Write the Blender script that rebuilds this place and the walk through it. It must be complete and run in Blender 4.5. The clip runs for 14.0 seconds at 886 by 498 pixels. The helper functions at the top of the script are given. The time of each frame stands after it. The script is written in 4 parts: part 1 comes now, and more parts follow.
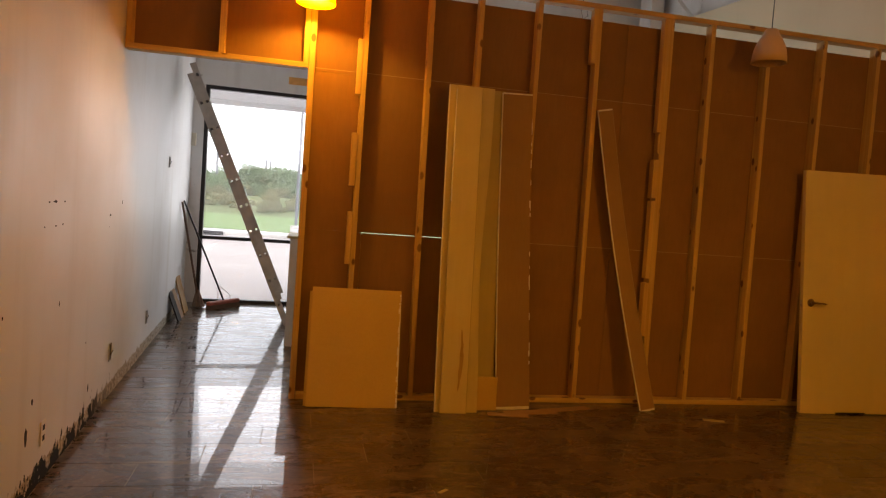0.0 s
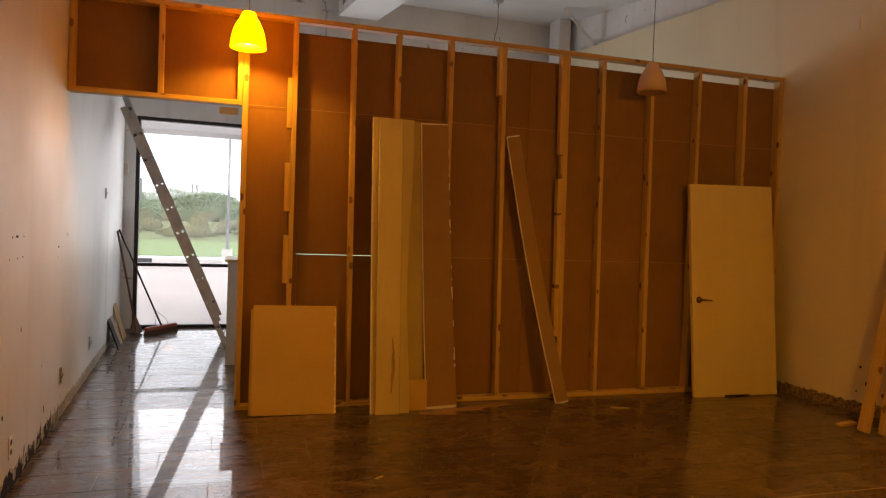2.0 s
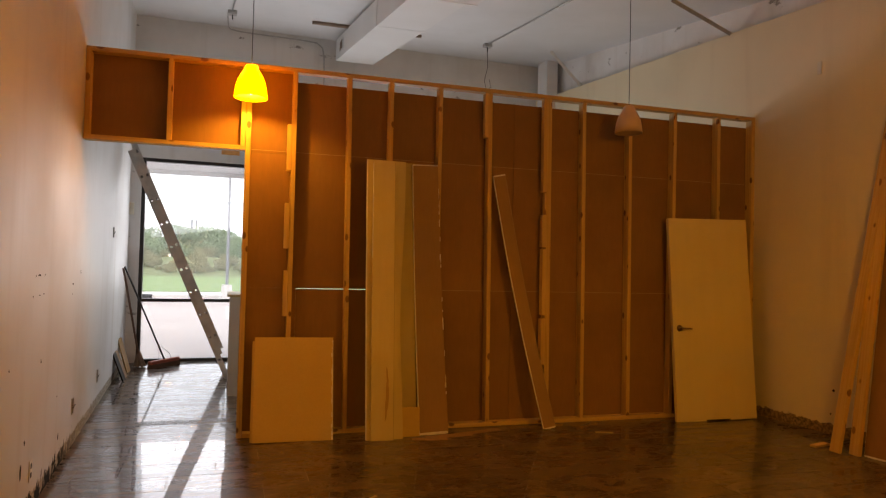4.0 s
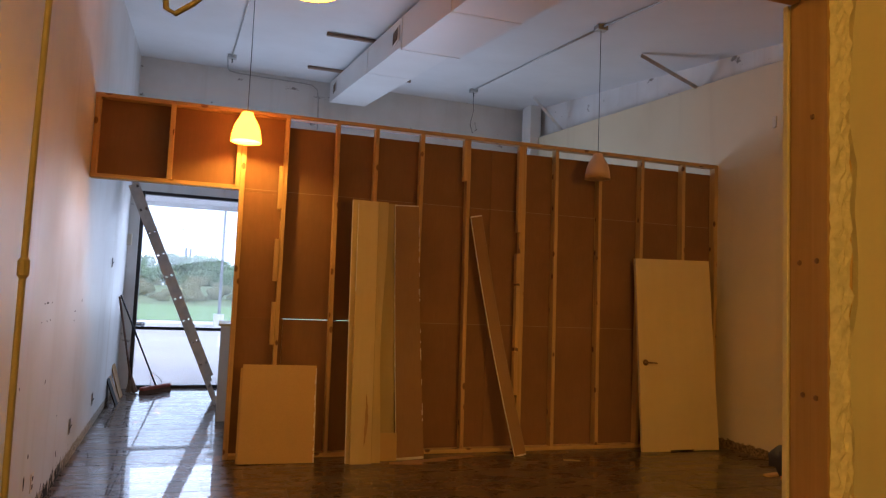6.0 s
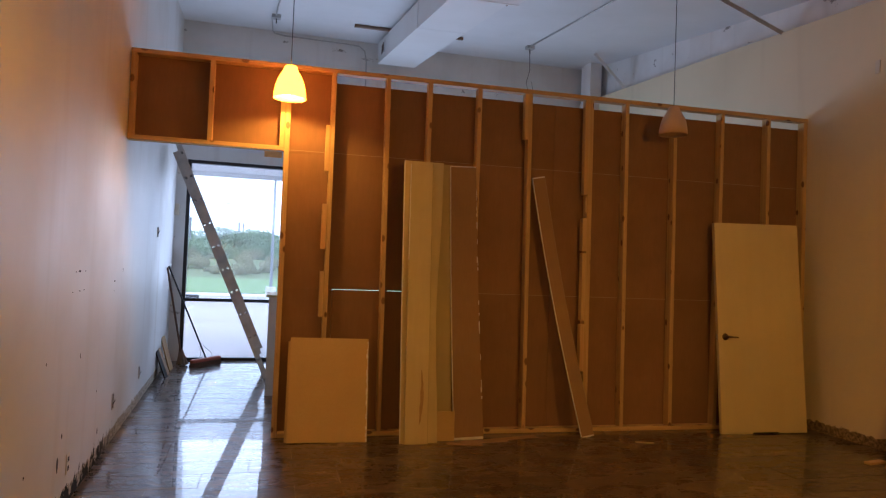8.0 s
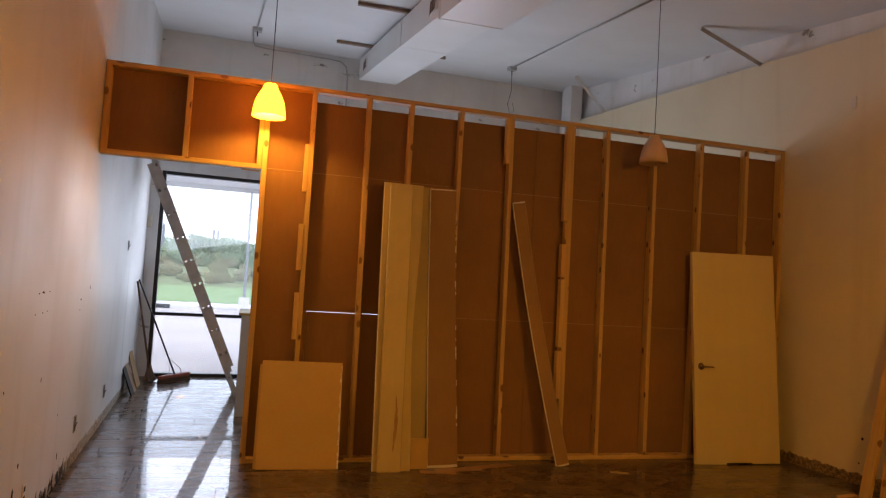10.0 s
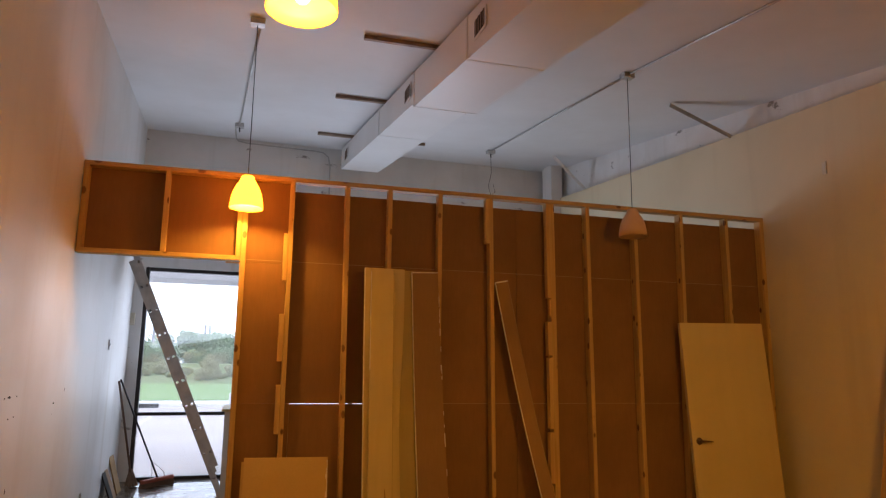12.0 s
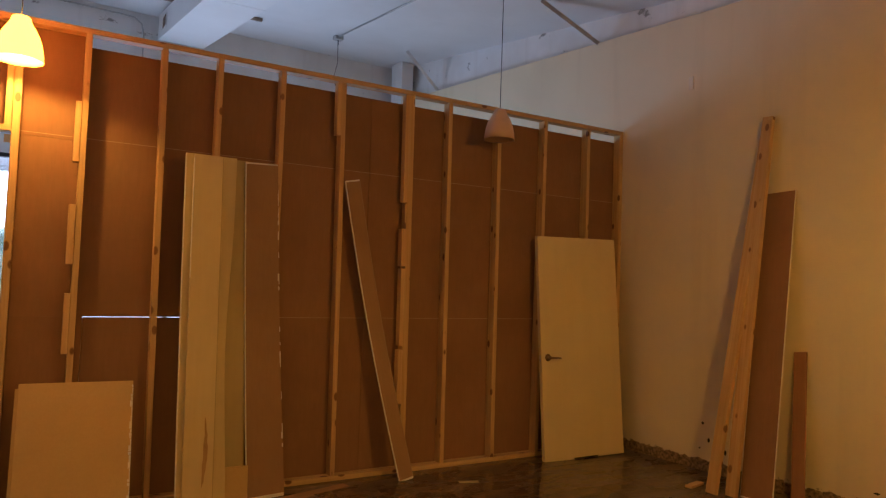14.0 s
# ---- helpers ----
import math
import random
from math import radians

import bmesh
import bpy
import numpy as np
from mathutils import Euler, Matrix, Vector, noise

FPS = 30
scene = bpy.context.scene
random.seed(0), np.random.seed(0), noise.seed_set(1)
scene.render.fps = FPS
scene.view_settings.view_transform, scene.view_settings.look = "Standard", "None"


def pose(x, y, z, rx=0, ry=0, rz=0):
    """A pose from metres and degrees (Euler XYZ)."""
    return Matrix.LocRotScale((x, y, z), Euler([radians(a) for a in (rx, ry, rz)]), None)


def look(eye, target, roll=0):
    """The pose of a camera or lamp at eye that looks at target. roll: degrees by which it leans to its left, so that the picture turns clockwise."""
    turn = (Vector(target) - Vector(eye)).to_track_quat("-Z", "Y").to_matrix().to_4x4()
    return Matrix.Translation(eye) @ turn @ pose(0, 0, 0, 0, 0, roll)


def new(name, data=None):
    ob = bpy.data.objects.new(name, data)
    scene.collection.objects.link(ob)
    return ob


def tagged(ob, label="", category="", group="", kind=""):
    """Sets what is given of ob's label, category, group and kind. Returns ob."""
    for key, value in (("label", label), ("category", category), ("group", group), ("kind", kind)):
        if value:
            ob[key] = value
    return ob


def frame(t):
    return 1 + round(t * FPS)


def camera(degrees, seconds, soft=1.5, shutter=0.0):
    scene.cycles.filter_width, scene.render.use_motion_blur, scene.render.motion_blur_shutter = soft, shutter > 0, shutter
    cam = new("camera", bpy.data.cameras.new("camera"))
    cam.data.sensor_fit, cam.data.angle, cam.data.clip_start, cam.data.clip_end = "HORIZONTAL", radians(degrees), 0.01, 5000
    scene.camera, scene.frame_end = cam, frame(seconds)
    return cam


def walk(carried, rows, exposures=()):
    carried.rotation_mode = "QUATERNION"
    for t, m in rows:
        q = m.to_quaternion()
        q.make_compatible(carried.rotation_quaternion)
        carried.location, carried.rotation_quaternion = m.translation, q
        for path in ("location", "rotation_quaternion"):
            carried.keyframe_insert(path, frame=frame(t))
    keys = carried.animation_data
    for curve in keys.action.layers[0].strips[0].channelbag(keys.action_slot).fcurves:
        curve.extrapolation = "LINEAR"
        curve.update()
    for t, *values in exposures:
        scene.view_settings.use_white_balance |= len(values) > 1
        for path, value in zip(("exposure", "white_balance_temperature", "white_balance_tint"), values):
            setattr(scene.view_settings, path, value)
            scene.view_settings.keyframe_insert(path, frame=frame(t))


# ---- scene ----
cam = camera(65.7, 14.0, soft=1.25)
PATH = [
    (0, (1.231, -0.106, 1.436), (1.648, 1.848, 1.336), 4.1),
    (0.5, (1.307, -0.3, 1.456), (1.738, 1.652, 1.393), 4.0),
    (1, (1.369, -0.491, 1.454), (1.866, 1.446, 1.391), 3.7),
    (1.5, (1.288, -0.551, 1.459), (1.836, 1.373, 1.427), 3.2),
    (2, (1.156, -0.656, 1.454), (1.755, 1.252, 1.413), 2.0),
    (2.5, (1.172, -0.723, 1.456), (1.783, 1.181, 1.446), 0.8),
    (3, (1.244, -0.797, 1.453), (1.871, 1.102, 1.426), 0.7),
    (3.5, (1.243, -0.901, 1.465), (1.856, 1.003, 1.436), 1.1),
    (4, (1.122, -1.01, 1.466), (1.721, 0.898, 1.521), 1.4),
    (4.2, (1.071, -1.075, 1.462), (1.679, 0.828, 1.547), 1.5),
    (6.3, (1.132, -1.483, 1.484), (1.733, 0.418, 1.636), 2.6),
    (6.5, (1.132, -1.461, 1.476), (1.706, 0.455, 1.486), 2.8),
    (7, (1.0, -1.349, 1.436), (1.439, 0.6, 1.333), 1.4),
    (7.5, (1.095, -1.077, 1.439), (1.564, 0.863, 1.561), 1.9),
    (7.7, (1.161, -1.014, 1.438), (1.637, 0.927, 1.502), 2.1),
    (9.8, (1.243, -0.85, 1.544), (1.772, 1.076, 1.654), 3.7),
    (10, (1.188, -0.878, 1.545), (1.731, 1.044, 1.651), 3.5),
    (10.5, (1.097, -0.971, 1.522), (1.631, 0.949, 1.688), 2.6),
    (11, (1.094, -0.984, 1.544), (1.635, 0.933, 1.716), 1.6),
    (11.5, (1.161, -0.943, 1.515), (1.71, 0.965, 1.753), 0.7),
    (12, (1.292, -0.853, 1.541), (1.839, 1.038, 1.89), 0.7),
    (12.5, (1.314, -0.705, 1.526), (1.965, 1.186, 1.518), 0.4),
    (13, (1.32, -0.461, 1.499), (2.23, 1.319, 1.435), 0.9),
    (13.5, (1.332, -0.269, 1.492), (2.306, 1.477, 1.422), 1.3),
    (14, (1.424, -0.056, 1.56), (2.439, 1.665, 1.66), 2.0),
]
walk(cam, [(t, look(eye, target, roll)) for t, eye, target, roll in PATH],
     [(0.0, -0.05, 6750, 14), (4.2, -0.05, 6750, 14), (6.3, -0.08, 4800, 14), (7.0, -0.1, 4600, 14), (7.7, -0.08, 4750, 14), (9.8, -0.05, 5750, 14), (12.0, -0.05, 5650, 14), (12.5, -0.12, 5150, 14), (13.0, -0.12, 5150, 14), (13.5, 0.03, 5150, 14), (14.0, 0.05, 4850, 14)])

# ---- world, sun, lamps ----
world = bpy.data.worlds.new("overcast_sky")
scene.world = world
world.use_nodes = True
wn = world.node_tree.nodes
sky = wn.new("ShaderNodeTexSky")
sky.sky_type = "NISHITA"
sky.sun_disc = False
sky.sun_elevation, sky.sun_rotation = radians(48), radians(150)
sky.air_density, sky.dust_density = 1.0, 4.0
grey = wn.new("ShaderNodeMixRGB")
grey.inputs["Fac"].default_value = 0.72
grey.inputs["Color2"].default_value = (23.0, 24.2, 25.8, 1)
world.node_tree.links.new(sky.outputs[0], grey.inputs["Color1"])
world.node_tree.links.new(grey.outputs[0], wn["Background"].inputs["Color"])
wn["Background"].inputs["Strength"].default_value = 0.135

sun = new("sun", bpy.data.lights.new("sun", "SUN"))
sun.data.energy, sun.data.angle, sun.data.color = 1.0, radians(14), (1.0, 0.97, 0.92)
sun.rotation_euler = (radians(42), 0, radians(150 - 180))

# added area lamp just inside the window, strengthens the sky's daylight, tilted upward
WINDOW_FILL = new("window_daylight_fill", bpy.data.lights.new("window_daylight_fill", "AREA"))
WINDOW_FILL.data.shape = "RECTANGLE"
WINDOW_FILL.data.size, WINDOW_FILL.data.size_y = 4.6, 1.8
WINDOW_FILL.data.energy, WINDOW_FILL.data.color = 84, (0.90, 0.92, 0.97)
WINDOW_FILL.matrix_world = look((2.35, 9.82, 1.95), (2.3, 5.0, 3.8))

BULB_C = (1.0, 0.48, 0.035)


# ---- materials ----
class Nodes:
    """A node material with short calls."""

    def __init__(self, name):
        self.mat = bpy.data.materials.new(name)
        self.mat.use_nodes = True
        self.t = self.mat.node_tree
        self.out = self.t.nodes["Material Output"]
        self.bsdf = self.t.nodes["Principled BSDF"]
        self.pos = self.n("ShaderNodeNewGeometry").outputs["Position"]
        self.obj = self.n("ShaderNodeTexCoord").outputs["Object"]

    def n(self, kind, **sets):
        node = self.t.nodes.new(kind)
        for k, v in sets.items():
            if k == "operation":
                node.operation = v
            elif k == "blend_type":
                node.blend_type = v
        return node

    def link(self, a, b):
        self.t.links.new(a, b)

    def put(self, socket, v):
        if hasattr(v, "is_output"):
            self.link(v, socket)
        elif isinstance(v, (tuple, list)):
            socket.default_value = (*v, 1) if len(v) == 3 and len(socket.default_value) == 4 else v
        else:
            socket.default_value = v

    def scaled(self, vec, s):
        m = self.n("ShaderNodeVectorMath", operation="MULTIPLY")
        self.link(vec, m.inputs[0])
        m.inputs[1].default_value = s
        return m.outputs[0]

    def noise(self, vec, scale, detail=4, rough=0.55, distort=0.0):
        m = self.n("ShaderNodeTexNoise")
        self.link(vec, m.inputs["Vector"])
        for k, v in (("Scale", scale), ("Detail", detail), ("Roughness", rough), ("Distortion", distort)):
            m.inputs[k].default_value = v
        return m.outputs["Fac"]

    def ramp(self, fac, lo, hi, a=0.0, b=1.0):
        m = self.n("ShaderNodeMapRange")
        m.clamp = True
        self.link(fac, m.inputs["Value"])
        for k, v in (("From Min", lo), ("From Max", hi), ("To Min", a), ("To Max", b)):
            m.inputs[k].default_value = v
        return m.outputs["Result"]

    def math(self, op, a, b=0.0):
        m = self.n("ShaderNodeMath", operation=op)
        self.put(m.inputs[0], a)
        self.put(m.inputs[1], b)
        return m.outputs[0]

    def mix(self, fac, a, b, blend="MIX"):
        m = self.n("ShaderNodeMixRGB", blend_type=blend)
        self.put(m.inputs["Fac"], fac)
        self.put(m.inputs["Color1"], a)
        self.put(m.inputs["Color2"], b)
        return m.outputs["Color"]

    def axis(self, vec, k):
        m = self.n("ShaderNodeSeparateXYZ")
        self.link(vec, m.inputs[0])
        return m.outputs[k]

    def rand(self):
        return self.n("ShaderNodeObjectInfo").outputs["Random"]

    def done(self, color, rough, bump=None, strength=0.2, dist=0.004, metal=0.0, spec=None):
        b = self.bsdf.inputs
        self.put(b["Base Color"], color)
        self.put(b["Roughness"], rough)
        self.put(b["Metallic"], metal)
        if spec is not None:
            b["Specular IOR Level"].default_value = spec
        if bump is not None:
            m = self.n("ShaderNodeBump")
            m.inputs["Strength"].default_value = strength
            m.inputs["Distance"].default_value = dist
            self.link(bump, m.inputs["Height"])
            self.link(m.outputs[0], b["Normal"])
        return self.mat


def painted(name, color, dirt, rough=0.45, scale=1.0, marks=0.5, specks=0.0):
    """Wall paint with roller stipple, broad uneven soiling and streaks that run down."""
    k = Nodes(name)
    big = k.noise(k.pos, 0.9 * scale, 5)
    streak = k.noise(k.scaled(k.pos, (5, 5, 0.35)), 1.0, 4)
    col = k.mix(k.ramp(big, 0.42, 0.75, 0, 0.55), color, dirt)
    col = k.mix(k.ramp(streak, 0.55, 0.8, 0, marks), col, dirt)
    if specks:
        spot = k.noise(k.scaled(k.pos, (3.2, 3.2, 5.5)), 1.0, 6, 0.62, 0.4)
        col = k.mix(k.ramp(spot, 0.655, 0.70, 0, specks), col, (0.10, 0.085, 0.07))
    fine = k.noise(k.pos, 180, 2)
    return k.done(col, k.ramp(big, 0.3, 0.7, rough - 0.07, rough + 0.12), fine, 0.10, 0.002)


def base_strip_paint(name, color, dirt, black, glue_a=(0.50, 0.45, 0.36), glue_b=(0.22, 0.165, 0.11), span=(2.6, 3.1, 4.5, 5.3), gloss=0.48):
    """Satin paint with a torn strip along the floor where the skirting came off, and black mould in patches."""
    k = Nodes(name)
    z = k.axis(k.pos, 2)
    y = k.axis(k.pos, 1)
    big = k.noise(k.pos, 0.9, 5)
    streak = k.noise(k.scaled(k.pos, (4, 4, 0.3)), 1.0, 4)
    col = k.mix(k.ramp(big, 0.45, 0.78, 0, 0.45), color, dirt)
    col = k.mix(k.ramp(streak, 0.56, 0.82, 0, 0.55), col, dirt)
    edge = k.noise(k.pos, 16, 4)
    torn = k.ramp(k.math("ADD", z, k.ramp(edge, 0.3, 0.7, -0.022, 0.022)), 0.092, 0.100, 1, 0)
    glue = k.mix(k.ramp(k.noise(k.pos, 38, 5), 0.4, 0.62), glue_a, glue_b)
    col = k.mix(torn, col, glue)
    blot = k.noise(k.scaled(k.pos, (13, 13, 8)), 1.0, 5, 0.6)
    rise = k.math("SUBTRACT", blot, k.math("MULTIPLY", z, 1.7))
    near = k.math("MULTIPLY", k.ramp(y, span[0], span[1], 0, 1), k.ramp(y, span[2], span[3], 1, 0))
    mould = k.math("MULTIPLY", k.ramp(rise, 0.375, 0.392, 0, 1), near)
    col = k.mix(mould, col, black)
    dots = k.ramp(k.noise(k.pos, 26, 2), 0.66, 0.69, 0, 1)
    col = k.mix(k.math("MULTIPLY", dots, k.ramp(z, 0.09, 0.13, 0.8, 0)), col, black)
    fine = k.noise(k.pos, 150, 2)
    raw = k.math("MAXIMUM", torn, mould)
    sheen = k.math("ADD", k.ramp(big, 0.3, 0.7, gloss - 0.06, gloss + 0.1), k.math("MULTIPLY", raw, 0.5))
    lumps = k.math("ADD", k.math("MULTIPLY", fine, 0.3), k.math("MULTIPLY", k.math("MULTIPLY", raw, k.noise(k.pos, 30, 4)), 1.0))
    return k.done(col, sheen, lumps, 0.3, 0.003, 0.0, 0.3)


def pine(name, light, dark, knots=True, rough=0.55):
    """Sawn softwood with long grain along the local z and scattered knots."""
    k = Nodes(name)
    r = k.rand()
    shift = k.n("ShaderNodeCombineXYZ")
    k.link(k.math("MULTIPLY", r, 37.0), shift.inputs[0])
    k.link(k.math("MULTIPLY", r, 19.0), shift.inputs[2])
    at = k.n("ShaderNodeVectorMath", operation="ADD")
    k.link(k.obj, at.inputs[0])
    k.link(shift.outputs[0], at.inputs[1])
    v = at.outputs[0]
    grain = k.noise(k.scaled(v, (42, 42, 1.3)), 1.0, 5, 0.6, 0.6)
    broad = k.noise(k.scaled(v, (5, 5, 0.7)), 1.0, 3)
    col = k.mix(k.ramp(grain, 0.35, 0.68), light, dark)
    col = k.mix(k.ramp(broad, 0.35, 0.7, 0, 0.4), col, dark)
    if knots:
        vor = k.n("ShaderNodeTexVoronoi")
        k.link(k.scaled(v, (9, 9, 5)), vor.inputs["Vector"])
        vor.inputs["Scale"].default_value = 1.0
        col = k.mix(k.ramp(vor.outputs["Distance"], 0.13, 0.185, 0.92, 0), col, (0.10, 0.035, 0.012))
    tone = k.mix(k.ramp(r, 0, 1, 0, 0.35), col, (0.36, 0.19, 0.065))
    return k.done(tone, k.ramp(grain, 0.3, 0.7, rough, rough + 0.2), grain, 0.25, 0.003)


def board(name, color, dark, scale=1.0, rough=0.7, fibre=(60, 60, 8), spread=0.12):
    """Paper-faced, particle or laminate board: fine fibre, broad stains, each piece a little different."""
    k = Nodes(name)
    fine = k.noise(k.scaled(k.obj, fibre), 1.0, 4)
    big = k.noise(k.obj, 1.7 * scale, 4)
    col = k.mix(k.ramp(fine, 0.35, 0.7, 0, 0.35), color, dark)
    col = k.mix(k.ramp(big, 0.4, 0.72, 0, 0.55), col, dark)
    col = k.mix(k.ramp(k.rand(), 0, 1, 0, spread), col, (0, 0, 0))
    return k.done(col, k.ramp(big, 0.3, 0.7, rough - 0.08, rough + 0.12), fine, 0.10, 0.001)


def plain(name, color, rough=0.5, metal=0.0, wear=0.25, scale=12.0, dark=0.5):
    k = Nodes(name)
    w = k.noise(k.obj, scale, 4)
    col = k.mix(k.ramp(w, 0.4, 0.75, 0, wear), color, tuple(c * dark for c in color))
    return k.done(col, k.ramp(w, 0.3, 0.7, max(0.03, rough - 0.08), rough + 0.1), w, 0.08, 0.002, metal)


M_LEFT = base_strip_paint("white_wall_paint_left", (0.64, 0.64, 0.63), (0.47, 0.43, 0.37), (0.012, 0.012, 0.010))
M_RIGHT = base_strip_paint("cream_wall_paint", (0.68, 0.595, 0.41), (0.56, 0.465, 0.30), (0.03, 0.025, 0.02), (0.30, 0.21, 0.12), (0.11, 0.08, 0.05), (20, 21, 22, 23), 0.55)
M_UPPER = painted("white_upper_wall", (0.74, 0.74, 0.73), (0.52, 0.49, 0.45), 0.6, 1.4, 0.5, 0.75)
M_CEIL = painted("ceiling_deck_white", (0.70, 0.70, 0.70), (0.58, 0.57, 0.55), 0.6, 0.8, 0.2)
M_BACK = painted("rear_room_paint", (0.62, 0.58, 0.50), (0.5, 0.45, 0.38), 0.6)
M_STUD = pine("pine_stud", (0.6, 0.423, 0.148), (0.46, 0.286, 0.0848))
M_JAMB = pine("aged_jamb_pine", (0.40, 0.255, 0.085), (0.29, 0.175, 0.055))
M_FRESH = pine("fresh_pine_block", (0.66, 0.465, 0.17), (0.52, 0.318, 0.0984), knots=False)
M_PAPER = board("drywall_back_paper", (0.255, 0.134, 0.054), (0.195, 0.102, 0.040), 1.0, 0.85)
M_CARD = board("brown_face_board", (0.30, 0.176, 0.074), (0.245, 0.138, 0.056), 1.0, 0.75)
M_PARTICLE = board("particle_board", (0.53, 0.36, 0.107), (0.46, 0.296, 0.0762), 1.0, 0.6, (70, 70, 70))
M_CREAM = board("cream_laminate", (0.60, 0.485, 0.215), (0.50, 0.375, 0.145), 1.0, 0.5, (25, 25, 2))
M_TAN = board("tan_board", (0.45, 0.36, 0.148), (0.38, 0.291, 0.107), 1.0, 0.6, (30, 30, 2))
M_DUSTY = board("dusty_brown_board", (0.15, 0.106, 0.0538), (0.11, 0.0741, 0.0358), 1.0, 0.85)
M_TAPE = plain("buff_joint_paper", (0.36, 0.274, 0.161), 0.85, 0, 0.4, 20)
M_REDBROWN = board("red_brown_plank", (0.30, 0.15, 0.055), (0.22, 0.105, 0.04), 1.0, 0.65, (40, 40, 3))
M_PEACH = plain("peach_orange", (0.80, 0.40, 0.12), 0.7, 0, 0.5, 9)
M_STAIN = plain("water_stain", (0.36, 0.22, 0.075), 0.7, 0, 0.4, 30)
M_GYPSUM = plain("gypsum_core", (0.72, 0.68, 0.60), 0.9, 0, 0.5, 60)
M_DOOR = board("cream_door_paint", (0.68, 0.561, 0.278), (0.6, 0.476, 0.215), 0.8, 0.45, (8, 8, 1), 0.0)
M_BRONZE = plain("aged_bronze", (0.22, 0.14, 0.08), 0.32, 1.0, 0.4, 40)
M_STEEL = plain("brushed_nickel", (0.55, 0.52, 0.47), 0.3, 1.0, 0.2, 30)
M_ALU = plain("dull_aluminium", (0.50, 0.48, 0.45), 0.5, 0.6, 0.5, 9, 0.55)
M_DARKMETAL = plain("dark_bronze_frame", (0.028, 0.026, 0.026), 0.4, 0.4, 0.3, 8)
M_BLACK = plain("black_rubber", (0.015, 0.015, 0.016), 0.6)
M_DUCT = painted("white_duct_paint", (0.72, 0.72, 0.71), (0.64, 0.62, 0.59), 0.36, 0.7, 0.1)
M_GALV = plain("galvanised_conduit", (0.50, 0.50, 0.49), 0.45, 0.6, 0.4, 18)
M_BROWNSTEEL = plain("rusty_channel", (0.30, 0.22, 0.16), 0.6, 0.3, 0.5, 14)
M_PLATE = plain("ivory_plastic", (0.66, 0.60, 0.48), 0.4)
M_DARK = plain("dark_hole", (0.02, 0.016, 0.012), 0.9)
M_RED = plain("red_broom_block", (0.42, 0.10, 0.055), 0.55, 0, 0.5, 25)
M_BRISTLE = plain("dark_bristle", (0.16, 0.10, 0.07), 0.9, 0, 0.5, 60)
M_GREYCAB = board("grey_laminate", (0.50, 0.47, 0.42), (0.43, 0.40, 0.36), 1.0, 0.5, (20, 20, 3), 0.0)
M_MOP = plain("mop_yarn", (0.30, 0.22, 0.17), 0.95, 0, 0.6, 40)
M_CABLE = plain("tan_cable", (0.34, 0.30, 0.23), 0.55, 0, 0.4, 25)
M_ORANGE = plain("orange_bucket_plastic", (0.62, 0.11, 0.02), 0.42)
M_NAVY = plain("dark_blue_cloth", (0.02, 0.025, 0.06), 0.9)
M_CORD = plain("black_cord", (0.03, 0.03, 0.03), 0.5)
M_BOX = board("cardboard", (0.42, 0.275, 0.117), (0.34, 0.212, 0.0896), 1.0, 0.85)
M_SHADE_OFF = plain("unlit_shade", (0.58, 0.40, 0.26), 0.5, 0, 0.1)


def shade_lit():
    k = Nodes("lit_orange_shade")
    k.put(k.bsdf.inputs["Base Color"], (0.60, 0.38, 0.03))
    k.put(k.bsdf.inputs["Roughness"], 0.45)
    k.put(k.bsdf.inputs["Emission Color"], (1.0, 0.25, 0.0006))
    k.put(k.bsdf.inputs["Emission Strength"], 18.0)
    return k.mat


def glow(name, color, strength):
    k = Nodes(name)
    k.put(k.bsdf.inputs["Base Color"], (0.9, 0.9, 0.9))
    k.put(k.bsdf.inputs["Emission Color"], color)
    k.put(k.bsdf.inputs["Emission Strength"], strength)
    return k.mat


M_SHADE = shade_lit()
M_BULB = glow("bulb_glass", (1.0, 0.78, 0.42), 9.0)


